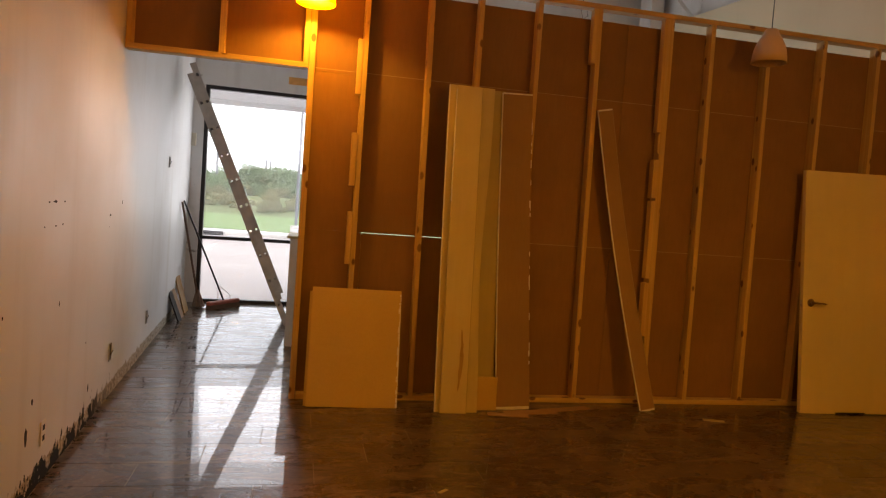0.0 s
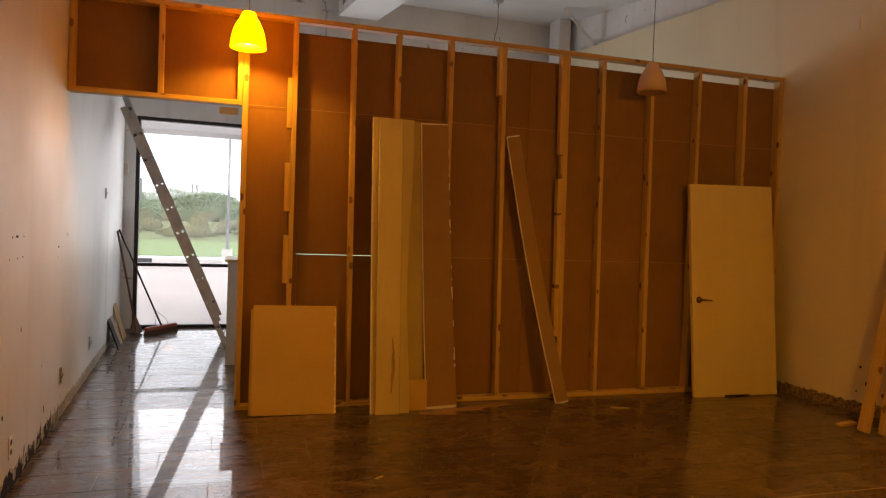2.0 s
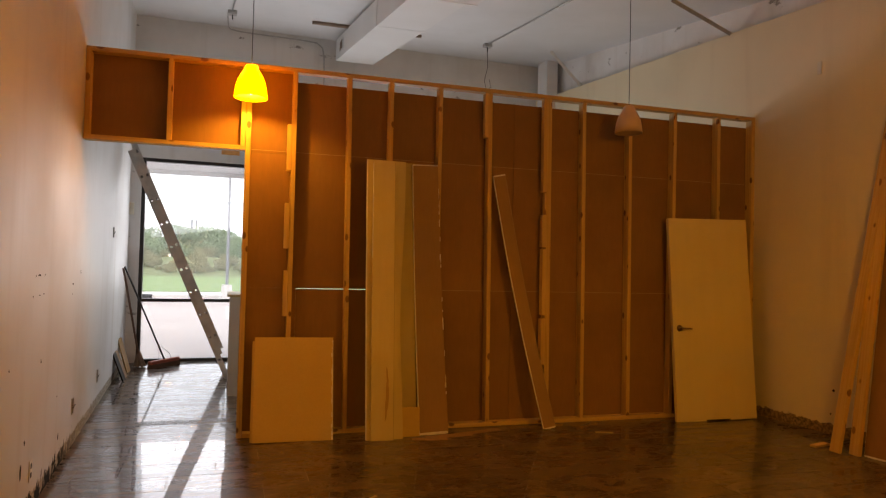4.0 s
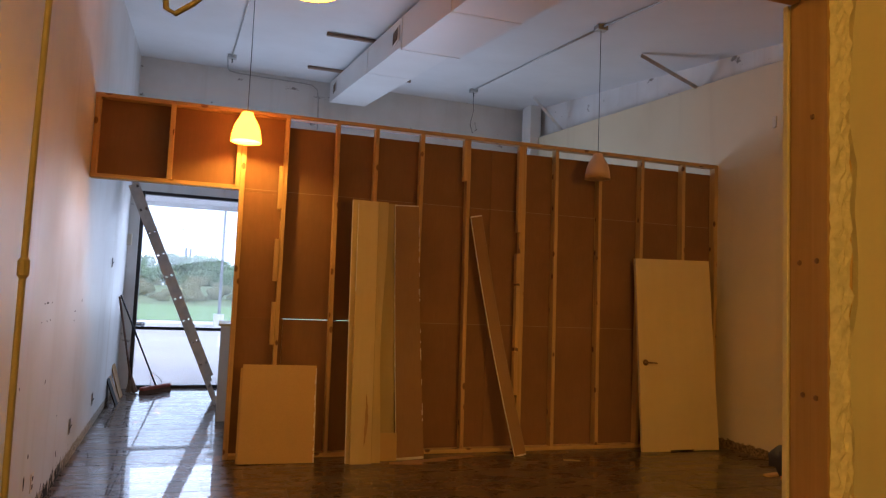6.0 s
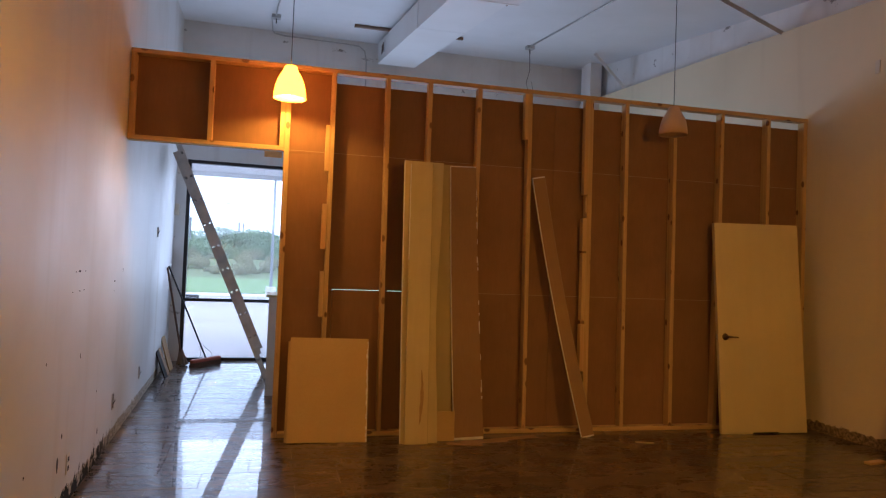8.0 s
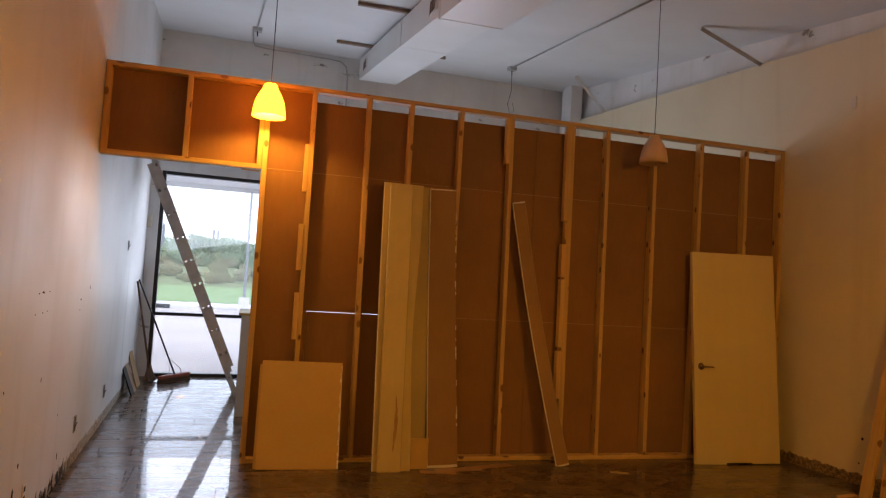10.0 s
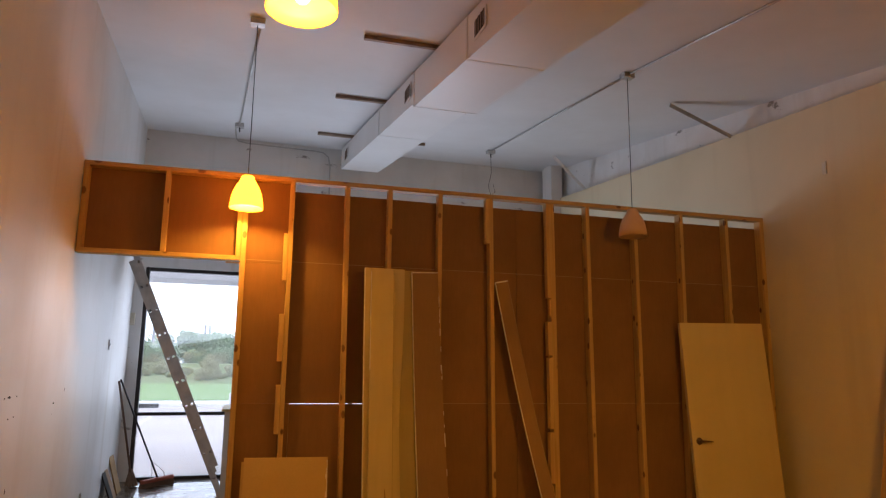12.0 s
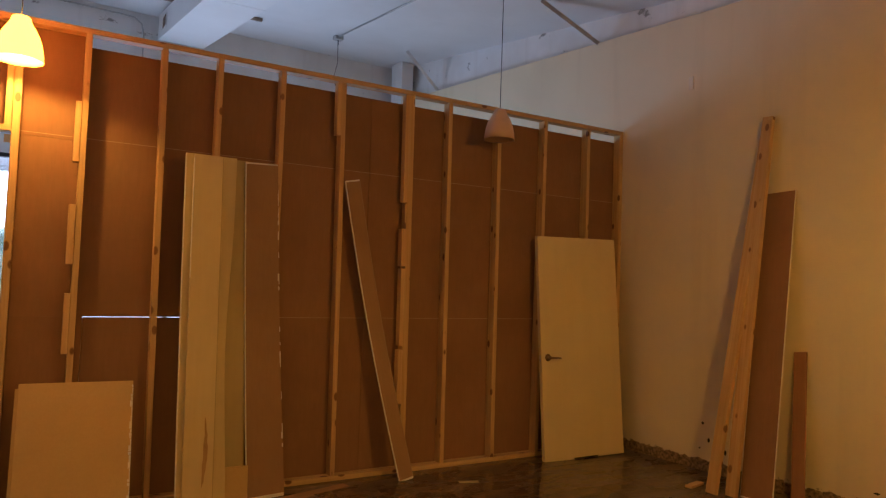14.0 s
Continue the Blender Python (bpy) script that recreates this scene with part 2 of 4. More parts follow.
def floor_tile(name, base, light):
    """Dark worn floor tile, still polished, with scuffs, dust smears, drips and dull films."""
    k = Nodes(name)
    big = k.noise(k.pos, 1.1, 5, 0.6, 0.5)
    smear = k.noise(k.scaled(k.pos, (2.0, 7.5, 1)), 1.0, 7, 0.68, 1.2)
    patch = k.noise(k.pos, 3.2, 8, 0.7, 1.6)
    fine = k.noise(k.pos, 38, 5, 0.6)
    grit = k.noise(k.pos, 140, 3)
    col = k.mix(k.ramp(big, 0.3, 0.72), base, tuple(c * 2.1 for c in base))
    col = k.mix(k.ramp(patch, 0.47, 0.60, 0, 0.8), col, tuple(c * 2.9 for c in base))
    col = k.mix(k.ramp(smear, 0.56, 0.66, 0, 0.75), col, light)
    col = k.mix(k.ramp(fine, 0.53, 0.70, 0, 0.55), col, light)
    col = k.mix(k.ramp(grit, 0.66, 0.74, 0, 0.5), col, light)
    col = k.mix(k.ramp(k.rand(), 0, 1, 0, 0.45), col, tuple(c * 0.5 for c in base))
    rough = k.math("ADD", k.ramp(smear, 0.48, 0.70, 0.035, 0.26), k.ramp(patch, 0.52, 0.68, 0.0, 0.10))
    rough = k.math("ADD", rough, k.ramp(fine, 0.55, 0.85, 0.0, 0.05))
    relief = k.math("ADD", k.math("MULTIPLY", fine, 0.3), k.math("MULTIPLY", patch, 0.8))
    k.bsdf.inputs["Coat Weight"].default_value = 0.62
    k.bsdf.inputs["Coat IOR"].default_value = 1.5
    k.put(k.bsdf.inputs["Coat Roughness"], k.ramp(patch, 0.55, 0.8, 0.008, 0.035))
    return k.done(col, k.math("ADD", rough, 0.22), relief, 0.012, 0.004, 0.0, 0.12)


M_TILE = floor_tile("dark_floor_tile", (0.052, 0.034, 0.020), (0.28, 0.195, 0.115))
M_PALEGROUT = plain("pale_proud_grout", (0.38, 0.31, 0.21), 0.8, 0, 0.9, 5)
M_GROUT = plain("pale_grout", (0.24, 0.20, 0.14), 0.8, 0, 0.85, 3)


def glass():
    k = Nodes("window_glass")
    k.t.nodes.remove(k.bsdf)
    clear = k.n("ShaderNodeBsdfTransparent")
    gloss = k.n("ShaderNodeBsdfGlossy")
    gloss.inputs["Roughness"].default_value = 0.02
    fr = k.n("ShaderNodeFresnel")
    fr.inputs["IOR"].default_value = 1.45
    m = k.n("ShaderNodeMixShader")
    k.link(fr.outputs[0], m.inputs[0])
    k.link(clear.outputs[0], m.inputs[1])
    k.link(gloss.outputs[0], m.inputs[2])
    # thin translucent layer, puts dust and glare haze over the view outdoors
    haze_film = k.n("ShaderNodeBsdfTranslucent")
    haze_film.inputs["Color"].default_value = (0.9, 0.92, 0.95, 1)
    dust = k.n("ShaderNodeMixShader")
    k.link(k.ramp(k.noise(k.pos, 1.5, 5), 0.3, 0.7, 0.035, 0.075), dust.inputs[0])
    k.link(m.outputs[0], dust.inputs[1])
    k.link(haze_film.outputs[0], dust.inputs[2])
    k.link(dust.outputs[0], k.out.inputs["Surface"])
    return k.mat


M_GLASS = glass()


def outdoor(name, a, b, scale, rough=0.95):
    k = Nodes(name)
    f = k.noise(k.pos, scale, 6, 0.6)
    g = k.noise(k.pos, scale * 12, 3)
    col = k.mix(k.ramp(f, 0.35, 0.7), a, b)
    col = k.mix(k.ramp(g, 0.4, 0.75, 0, 0.3), col, b)
    return k.done(col, rough, g, 0.2, 0.02)


M_LOT = outdoor("pale_concrete_lot", (0.40, 0.355, 0.335), (0.33, 0.29, 0.27), 0.25)
M_KERB = outdoor("kerb_concrete", (0.62, 0.60, 0.57), (0.50, 0.48, 0.46), 1.0)
M_GRASS = outdoor("mown_grass", (0.13, 0.215, 0.06), (0.18, 0.25, 0.09), 0.3)
M_FIELD = outdoor("rough_field", (0.12, 0.16, 0.06), (0.17, 0.18, 0.085), 0.9)
M_LEAF = outdoor("tree_leaves", (0.22, 0.30, 0.16), (0.29, 0.35, 0.22), 0.5)
M_BRUSH = outdoor("dry_brush_leaves", (0.27, 0.28, 0.16), (0.34, 0.32, 0.20), 0.6)
M_TRUNK = outdoor("bark", (0.12, 0.09, 0.07), (0.08, 0.06, 0.05), 3.0)
M_CANOPY = painted("storefront_canopy", (0.60, 0.60, 0.60), (0.5, 0.5, 0.5), 0.6)
M_POLE = plain("grey_pole", (0.20, 0.21, 0.22), 0.5, 0.3)
M_ROOFRED = plain("terracotta_roof", (0.45, 0.16, 0.10), 0.8)
M_FARWALL = plain("far_house_wall", (0.5, 0.45, 0.4), 0.8)


# ---- mesh helpers ----
def part(name, bm, material, parent=None, label="", smooth=False):
    """Links a bmesh as one mesh object, under a thing or a part."""
    data = bpy.data.meshes.new(name)
    bmesh.ops.recalc_face_normals(bm, faces=bm.faces[:])
    if smooth:
        for f in bm.faces:
            f.smooth = True
    bm.to_mesh(data)
    bm.free()
    data.materials.append(material)
    ob = new(name, data)
    if parent is not None:
        ob.parent = parent
    if label:
        ob["label"] = label
    return ob


def thing(name, label, category, m=None, group="", kind=""):
    ob = new(name)
    ob.empty_display_size = 0.1
    if m is not None:
        ob.matrix_basis = m
    return tagged(ob, label, category, group, kind)


def box(bm, x0, x1, y0, y1, z0, z1, bevel=0.0, m=None):
    vs = bmesh.ops.create_cube(bm, size=1)["verts"]
    for v in vs:
        v.co = Vector(((x0 + x1) / 2 + v.co.x * (x1 - x0), (y0 + y1) / 2 + v.co.y * (y1 - y0), (z0 + z1) / 2 + v.co.z * (z1 - z0)))
    if bevel:
        es = list({e for v in vs for e in v.link_edges})
        got = bmesh.ops.bevel(bm, geom=es, offset=bevel, segments=1, affect="EDGES")
        vs = list({v for f in got["faces"] for v in f.verts} | {v for v in vs if v.is_valid})
    if m is not None:
        for v in vs:
            v.co = m @ v.co
    return bm


def boxed(x0, x1, y0, y1, z0, z1, bevel=0.0, m=None):
    return box(bmesh.new(), x0, x1, y0, y1, z0, z1, bevel, m)


def prism(plan, lows, highs, bm=None):
    """A solid over a plan polygon; lows and highs: a height each, or one for all."""
    bm = bm or bmesh.new()
    n = len(plan)
    lows = [lows] * n if isinstance(lows, (int, float)) else lows
    highs = [highs] * n if isinstance(highs, (int, float)) else highs
    a = [bm.verts.new((*p, z)) for p, z in zip(plan, lows)]
    b = [bm.verts.new((*p, z)) for p, z in zip(plan, highs)]
    bm.faces.new(a[::-1])
    bm.faces.new(b)
    for i in range(n):
        j = (i + 1) % n
        bm.faces.new((a[i], a[j], b[j], b[i]))
    return bm


def tube(bm, a, b, r0, r1=None, sides=10):
    a, b = Vector(a), Vector(b)
    m = Matrix.Translation((a + b) / 2) @ (b - a).to_track_quat("Z", "Y").to_matrix().to_4x4()
    bmesh.ops.create_cone(bm, cap_ends=True, segments=sides, radius1=r0, radius2=r0 if r1 is None else r1, depth=(b - a).length, matrix=m)
    return bm


def tubed(a, b, r0, r1=None, sides=10):
    return tube(bmesh.new(), a, b, r0, r1, sides)


def lathe(rows, sides=28, bm=None):
    """A turned shape from (radius, height) rows."""
    bm = bm or bmesh.new()
    rings = [[bm.verts.new((r * math.cos(2 * math.pi * i / sides), r * math.sin(2 * math.pi * i / sides), z)) for i in range(sides)] for r, z in rows]
    for p, q in zip(rings, rings[1:]):
        for i in range(sides):
            j = (i + 1) % sides
            bm.faces.new((p[i], p[j], q[j], q[i]))
    return bm


def wire(name, points, r, material, parent=None):
    """A cable through points as a mesh tube."""
    bm = bmesh.new()
    pts = [Vector(p) for p in points]
    rings = []
    for i, p in enumerate(pts):
        d = (pts[min(i + 1, len(pts) - 1)] - pts[max(i - 1, 0)]).normalized()
        q = d.to_track_quat("Z", "Y")
        rings.append([bm.verts.new(p + q @ Vector((r * math.cos(k * math.pi / 4), r * math.sin(k * math.pi / 4), 0))) for k in range(8)])
    for a, b in zip(rings, rings[1:]):
        for k in range(8):
            bm.faces.new((a[k], a[(k + 1) % 8], b[(k + 1) % 8], b[k]))
    bm.faces.new(rings[0][::-1])
    bm.faces.new(rings[-1])
    return part(name, bm, material, parent, smooth=True)


def leaning(foot, head, side):
    """The pose of a board that stands on foot and leans to head: local z runs up it, local x along side."""
    foot, head = Vector(foot), Vector(head)
    z = (head - foot).normalized()
    x = Vector(side)
    x = (x - z * x.dot(z)).normalized()
    y = z.cross(x)
    m = Matrix((x, y, z)).transposed().to_4x4()
    m.translation = foot
    return m, (head - foot).length


# ---- the plan: side walls run a little askew to the partition, the deck rises to the front ----
SKEW = 0.05
REAR, FRONT = -4.2, 9.72


def left_x(y):
    return -SKEW * (y - 5.0)


def right_x(y):
    return 6.50 - SKEW * (y - 5.0)


def front_y(x):
    return FRONT + SKEW * x


def deck_z(y):
    return 4.43 + 0.118 * (y - 4.72)


def wall_run(name, label, pts_in, pts_out, lows, highs, mat):
    """A wall between an inner and an outer edge in plan."""
    (a, b), (c, d) = pts_in, pts_out
    return tagged(part(name, prism([a, b, d, c], lows, highs), mat), label, "wall", kind="structure")

# ---- large structure ----
T = 0.15
tagged(part("floor_slab", prism([(-0.6, REAR - 0.2), (7.3, REAR - 0.2), (7.0, 10.3), (-0.7, 9.9)], -0.25, -0.0035), M_GROUT),
       "pale grout bed under dark worn floor tiles", "floor", kind="structure")
floor = bpy.data.objects["floor_slab"]
floor.name = "floor"

lo, hi = REAR, front_y(left_x(FRONT)) + 0.02
wall_run("wall_west", "white painted plaster wall with torn base strip and black mould", [(left_x(lo), lo), (left_x(hi), hi)],
         [(left_x(lo) - T, lo), (left_x(hi) - T, hi)], -0.1, [deck_z(lo) + 0.1, deck_z(hi) + 0.1, deck_z(hi) + 0.1, deck_z(lo) + 0.1], M_LEFT)


def ledge_z(y):
    return 4.12 + 0.055 * (y - 4.0)


hi2 = front_y(right_x(FRONT)) + 0.02
wall_run("wall_east", "cream-white painted plaster wall, scuffed near the floor", [(right_x(lo), lo), (right_x(hi2), hi2)],
         [(right_x(lo) + T, lo), (right_x(hi2) + T, hi2)], -0.1, [ledge_z(lo), ledge_z(hi2), ledge_z(hi2), ledge_z(lo)], M_RIGHT)
wall_run("wall_east_upper", "white upper wall set back above a ledge", [(right_x(lo) + 0.13, lo), (right_x(hi2) + 0.13, hi2)],
         [(right_x(lo) + 0.3, lo), (right_x(hi2) + 0.3, hi2)], [ledge_z(lo) - 0.3, ledge_z(hi2) - 0.3, ledge_z(hi2) - 0.3, ledge_z(lo) - 0.3],
         [deck_z(lo) + 0.1, deck_z(hi2) + 0.1, deck_z(hi2) + 0.1, deck_z(lo) + 0.1], M_UPPER)
# ceiling deck, sloping
cbm = prism([(-0.9, REAR - 0.2), (7.6, REAR - 0.2), (7.6, 10.4), (-0.9, 10.4)], [deck_z(REAR - 0.2)] * 2 + [deck_z(10.4)] * 2,
            [deck_z(REAR - 0.2) + 0.15] * 2 + [deck_z(10.4) + 0.15] * 2)
tagged(part("ceiling", cbm, M_CEIL), "white painted sloping roof deck", "ceiling", kind="structure")
wall_run("wall_rear", "plain painted rear wall", [(left_x(REAR), REAR), (right_x(REAR), REAR)], [(left_x(REAR), REAR - T), (right_x(REAR), REAR - T)],
         -0.1, deck_z(REAR) + 0.1, M_BACK)

# front wall with the storefront opening
WX0, WX1, WZ1 = -0.09, 6.0, 2.96


def front_piece(name, x0, x1, z0, z1):
    ys = [front_y(x0), front_y(x1)]
    tagged(part(name, prism([(x0, ys[0]), (x1, ys[1]), (x1, ys[1] + 0.2), (x0, ys[0] + 0.2)], z0, z1), M_UPPER),
           "white front wall above and beside the shop window", "wall", kind="structure")


front_piece("wall_north", -0.45, 6.7, WZ1, deck_z(10.0) + 0.1)
front_piece("wall_north_pier", -0.45, WX0, -0.1, WZ1)
front_piece("wall_north_pier_east", WX1, 6.7, -0.1, WZ1)


def storefront():
    w = thing("window_1", "dark bronze aluminium shop window with large clear panes", "window", kind="structure")
    xs = [WX0, 1.40, 2.95, 4.5, WX1]

    def bar(x0, x1, z0, z1, name="window_frame", d=0.10, off=0.02):
        part(name, prism([(x0, front_y(x0) + off), (x1, front_y(x1) + off), (x1, front_y(x1) + off + d), (x0, front_y(x0) + off + d)], z0, z1), M_DARKMETAL, w)

    for i, x in enumerate(xs):
        a = x if i == 0 else x - 0.025
        bar(a, a + 0.05 if i < 4 else x, 0.0, WZ1)
    for a, b in zip(xs, xs[1:]):
        for z0, z1 in ((0.0, 0.045), (0.872, 0.917), (WZ1 - 0.05, WZ1)):
            bar(a + 0.052, b - 0.028, z0, z1, "window_rail", 0.094, 0.023)
        for z0, z1 in ((0.045, 0.872), (0.917, WZ1 - 0.05)):
            p = part("pane", prism([(a + 0.05, front_y(a) + 0.064), (b - 0.025, front_y(b) + 0.064), (b - 0.025, front_y(b) + 0.07), (a + 0.05, front_y(a) + 0.07)],
                                   z0, z1), M_GLASS, w)
            p.visible_shadow = False


storefront()

# wall with the doorway behind which the walk turns
DW0, DW1, JX0, JX1, DH = -0.513, -0.399, 0.55, 2.178, 2.10


def rear_partition():
    y0, y1 = DW0, DW1
    top = deck_z(y0) + 0.05
    for name, x0, x1, z0 in (("wall_south", JX1 + 0.046, right_x(y0), 0.0), ("wall_south_west", left_x(y0), JX0 - 0.05, 0.0)):
        tagged(part(name, boxed(x0, x1, y0 + 0.013, y1 - 0.013, z0, top), M_STUD), "wood framed wall core beside the doorway", "wall", kind="structure")
        for a, b in ((y0, y0 + 0.012), (y1 - 0.012, y1)):
            bm = bmesh.new()
            # torn edge of the plasterboard towards the opening
            n = 46
            east = x0 > 1
            e = x0 if east else x1
            far = x1 if east else x0
            rng = random.Random(int(a * 1000) + int(x0 * 10))
            pts = [(e + (0.014 if east else -0.014) * rng.uniform(-0.7, 1.0), top * i / n) for i in range(n + 1)]
            va = [bm.verts.new((x, a, z)) for x, z in pts]
            vb = [bm.verts.new((x, b, z)) for x, z in pts]
            wa = [bm.verts.new((far, a, z)) for x, z in pts]
            wb = [bm.verts.new((far, b, z)) for x, z in pts]
            for i in range(n):
                bm.faces.new((va[i], va[i + 1], wa[i + 1], wa[i]))
                bm.faces.new((vb[i], vb[i + 1], wb[i + 1], wb[i]))
                bm.faces.new((va[i], va[i + 1], vb[i + 1], vb[i]))
                bm.faces.new((wa[i], wa[i + 1], wb[i + 1], wb[i]))
            tagged(part(name + "_board", bm, M_BACK), "painted plasterboard with a torn crumbling edge", "wall", kind="structure")
    tagged(part("wall_south_lintel", boxed(JX0 - 0.05, JX1 + 0.05, y0, y1, DH + 0.045, top), M_BACK), "painted plasterboard above the doorway", "wall", kind="structure")
    f = thing("door_frame", "bare pine rough opening with knots and torn plasterboard beside it", "door frame", kind="structure")
    part("jamb", boxed(JX1, JX1 + 0.045, y0 + 0.012, y1 - 0.012, 0, DH, 0.002), M_JAMB, f)
    for z, dy in ((1.585, -0.02), (1.583, 0.02), (1.335, 0.012), (1.333, -0.018), (1.02, 0.0), (0.62, 0.02), (1.86, -0.01)):
        k = part("nail_head", lathe([(0.0, 0.002), (0.0045, 0.0015), (0.0055, 0.0)], 10), M_BRONZE, f)
        k.matrix_basis = pose(JX1 - 0.0002, (y0 + y1) / 2 + dy, z, 0, -90, 0)
    part("board_edge", boxed(JX1 - 0.004, JX1 + 0.03, y1 - 0.0112, y1 + 0.0015, 0, DH, 0.001), M_BACK, f, "cream painted plasterboard edge")
    bm = bmesh.new()
    rg = random.Random(77)
    cols, rows_n = 7, 120
    grid = [[bm.verts.new((JX1 + 0.003 + 0.0072 * i + rg.uniform(-0.002, 0.002), y0 + 0.011 - (0.0 if i == 0 else rg.uniform(0.001, 0.013)), DH * j / rows_n)) for i in range(cols)] for j in range(rows_n + 1)]
    for a, b in zip(grid, grid[1:]):
        for i in range(cols - 1):
            bm.faces.new((a[i], a[i + 1], b[i + 1], b[i]))
    part("torn_plaster", bm, M_GYPSUM, f, "crumbling torn white plaster edge")
    part("jamb", boxed(JX0 - 0.045, JX0, y0 + 0.012, y1 - 0.012, 0, DH, 0.002), M_STUD, f)
    part("head", boxed(JX0 - 0.045, JX1 + 0.045, y0 + 0.012, y1 - 0.012, DH, DH + 0.04, 0.002), M_STUD, f)


rear_partition()


# ---- the stud partition ----
PY, PD = 5.0, 0.089
P_TOP, P_LOW = 3.165, 2.42
SW = 0.038


def stud_partition():
    w = thing("stud_partition", "unfinished pine stud partition with brown drywall backs showing", "partition")
    y0, y1 = PY, PY + PD

    def stick(name, x0, x1, z0, z1, a=y0, b=y1, mat=M_STUD, label="", lean=0.0):
        ob = part(name, boxed(x0 - (x0 + x1) / 2, x1 - (x0 + x1) / 2, a, b, 0, z1 - z0, 0.002), mat, w, label)
        ob.location = ((x0 + x1) / 2, 0, z0)
        ob.rotation_euler = (0, lean, 0)
        return ob

    def laid(name, x0, x1, z0, z1, a=y0, b=y1):
        ob = part(name, boxed(-(z1 - z0) / 2, (z1 - z0) / 2, -(b - a) / 2, (b - a) / 2, -(x1 - x0) / 2, (x1 - x0) / 2, 0.002), M_STUD, w)
        ob.matrix_basis = pose((x0 + x1) / 2, (a + b) / 2, (z0 + z1) / 2, 0, 90, 0)
        return ob

    xr = right_x(PY)
    laid("top_plate", 0.004, 3.05, P_TOP - SW, P_TOP)
    laid("top_plate", 3.052, xr - 0.004, P_TOP - SW + 0.001, P_TOP + 0.001)
    laid("header_plate", 0.004, 1.235, P_LOW, P_LOW + SW)
    laid("sole_plate", 1.285, xr - 0.004, 0, SW)
    zt = P_TOP - SW
    stick("stud", 0.006, 0.006 + SW, P_LOW + SW, zt)
    stick("stud", 0.615, 0.615 + SW, P_LOW + SW, zt)
    stick("stud", 1.197, 1.197 + SW, P_LOW + SW, zt)
    stick("stud", 1.237, 1.237 + 0.045, 0.0, zt)
    studs = {"a": (1.640, SW, 0.0), "b": (2.1445, SW, -0.0103), "c": (2.494, SW, 0.0), "d": (2.958, SW, 0.0), "e": (3.480, SW, -0.0110), "f": (4.084, 0.05, -0.0077),
             "g": (4.4655, SW, -0.0085), "h": (4.983, SW, -0.0066), "i": (5.478, SW, 0.0050), "j": (6.033, SW, 0.0), "k": (6.472, 0.045, 0.0)}
    for x, wd, lean in studs.values():
        stick("stud", x - wd / 2, x + wd / 2, SW, zt, lean=lean)
    # short nailers beside three studs
    for key, rows in (("a", ((2.27, 2.67), (1.60, 1.99), (1.02, 1.41))), ("f", ((2.22, zt - 0.004), (1.69, 2.0), (1.035, 1.67), (0.56, 1.00))), ("e", ((2.70, zt - 0.005),))):
        x, wd, lean = studs[key]
        for i, (z0, z1) in enumerate(rows):
            at = x + lean * (z0 - SW) - wd / 2
            stick("nailer", at - 0.036 - 0.005 * (i % 2), at - 0.0008, z0, z1, y0 - 0.004 - 0.003 * (i % 2), y1 - 0.03, M_FRESH, "short fresh pine nailer block", lean)
    # splintered remains of torn-off blocks
    for z in (2.05, 2.12, 0.45):
        stick("nailer_stub", studs["f"][0] - 0.052, studs["f"][0] - 0.040, z, z + 0.09, y0 + 0.004, y0 + 0.02, M_FRESH, "splintered pine remnant", -0.03)
    # sheathing seen from its brown paper back, in courses with open joints
    sy0, sy1 = y1 + 0.001, y1 + 0.0135
    part("drywall_sheet", boxed(0.004, 1.63, sy0, sy1, P_LOW + 0.002, P_TOP - 0.002), M_PAPER, w)
    part("drywall_sheet", boxed(1.24, 1.634, sy0, sy1, 1.258, P_LOW), M_PAPER, w)
    for a, b in ((1.636, 2.51), (2.513, 3.73), (3.733, 4.95), (4.953, xr - 0.004)):
        part("drywall_sheet", boxed(a, b, sy0, sy1, 2.446, 3.062), M_PAPER, w)
        part("drywall_sheet", boxed(a, b, sy0, sy1, 1.258, 2.442), M_PAPER, w)
    for a, b, z in ((1.24, 1.70, 1.2575), (1.702, 2.34, 1.2525), (2.342, 3.73, 1.2575), (3.733, 4.95, 1.2575), (4.953, xr - 0.004, 1.2575)):
        part("drywall_sheet", boxed(a, b, sy0, sy1, 0.012, z), M_PAPER, w)
    # white painted face on the other side
    for a, b, z0, z1 in ((0.004, xr - 0.004, 2.446, 3.058), (1.24, xr - 0.004, 1.262, 2.442), (1.24, xr - 0.004, 0.012, 1.240)):
        part("drywall_face", boxed(a, b, sy1 + 0.001, sy1 + 0.003, z0, z1), M_GYPSUM, w)
    # pale paper tape at the joints
    for z, a, b in ((2.444, 1.25, xr - 0.02), (1.256, 2.36, xr - 0.02)):
        part("joint_edge", boxed(a, b, sy0 - 0.0012, sy0 - 0.0002, z - 0.002, z + 0.002), M_TAPE, w)


stud_partition()


# ---- boards that lean on the partition ----
def leaning_board(name, label, category, foot, head, side, width, thick, mat, edge=None, group="", bottom=None):
    m, length = leaning(foot, head, side)
    t = thing(name, label, category, m, group)
    part("panel", boxed(-width / 2, width / 2, -thick, 0, 0, length, 0.0015), mat, t)
    if edge == "paper":
        part("edge_tape", boxed(-width / 2 - 0.0015, -width / 2 + 0.0065, -thick - 0.0012, 0.0005, 0.004, length - 0.004, 0.0008), M_GYPSUM, t, "pale raw board edge")
        part("edge_tape", boxed(width / 2 - 0.0005, width / 2 + 0.0015, -thick - 0.0005, 0.0005, 0.004, length - 0.004), M_TAPE, t, "buff paper board edge")
    return t, length


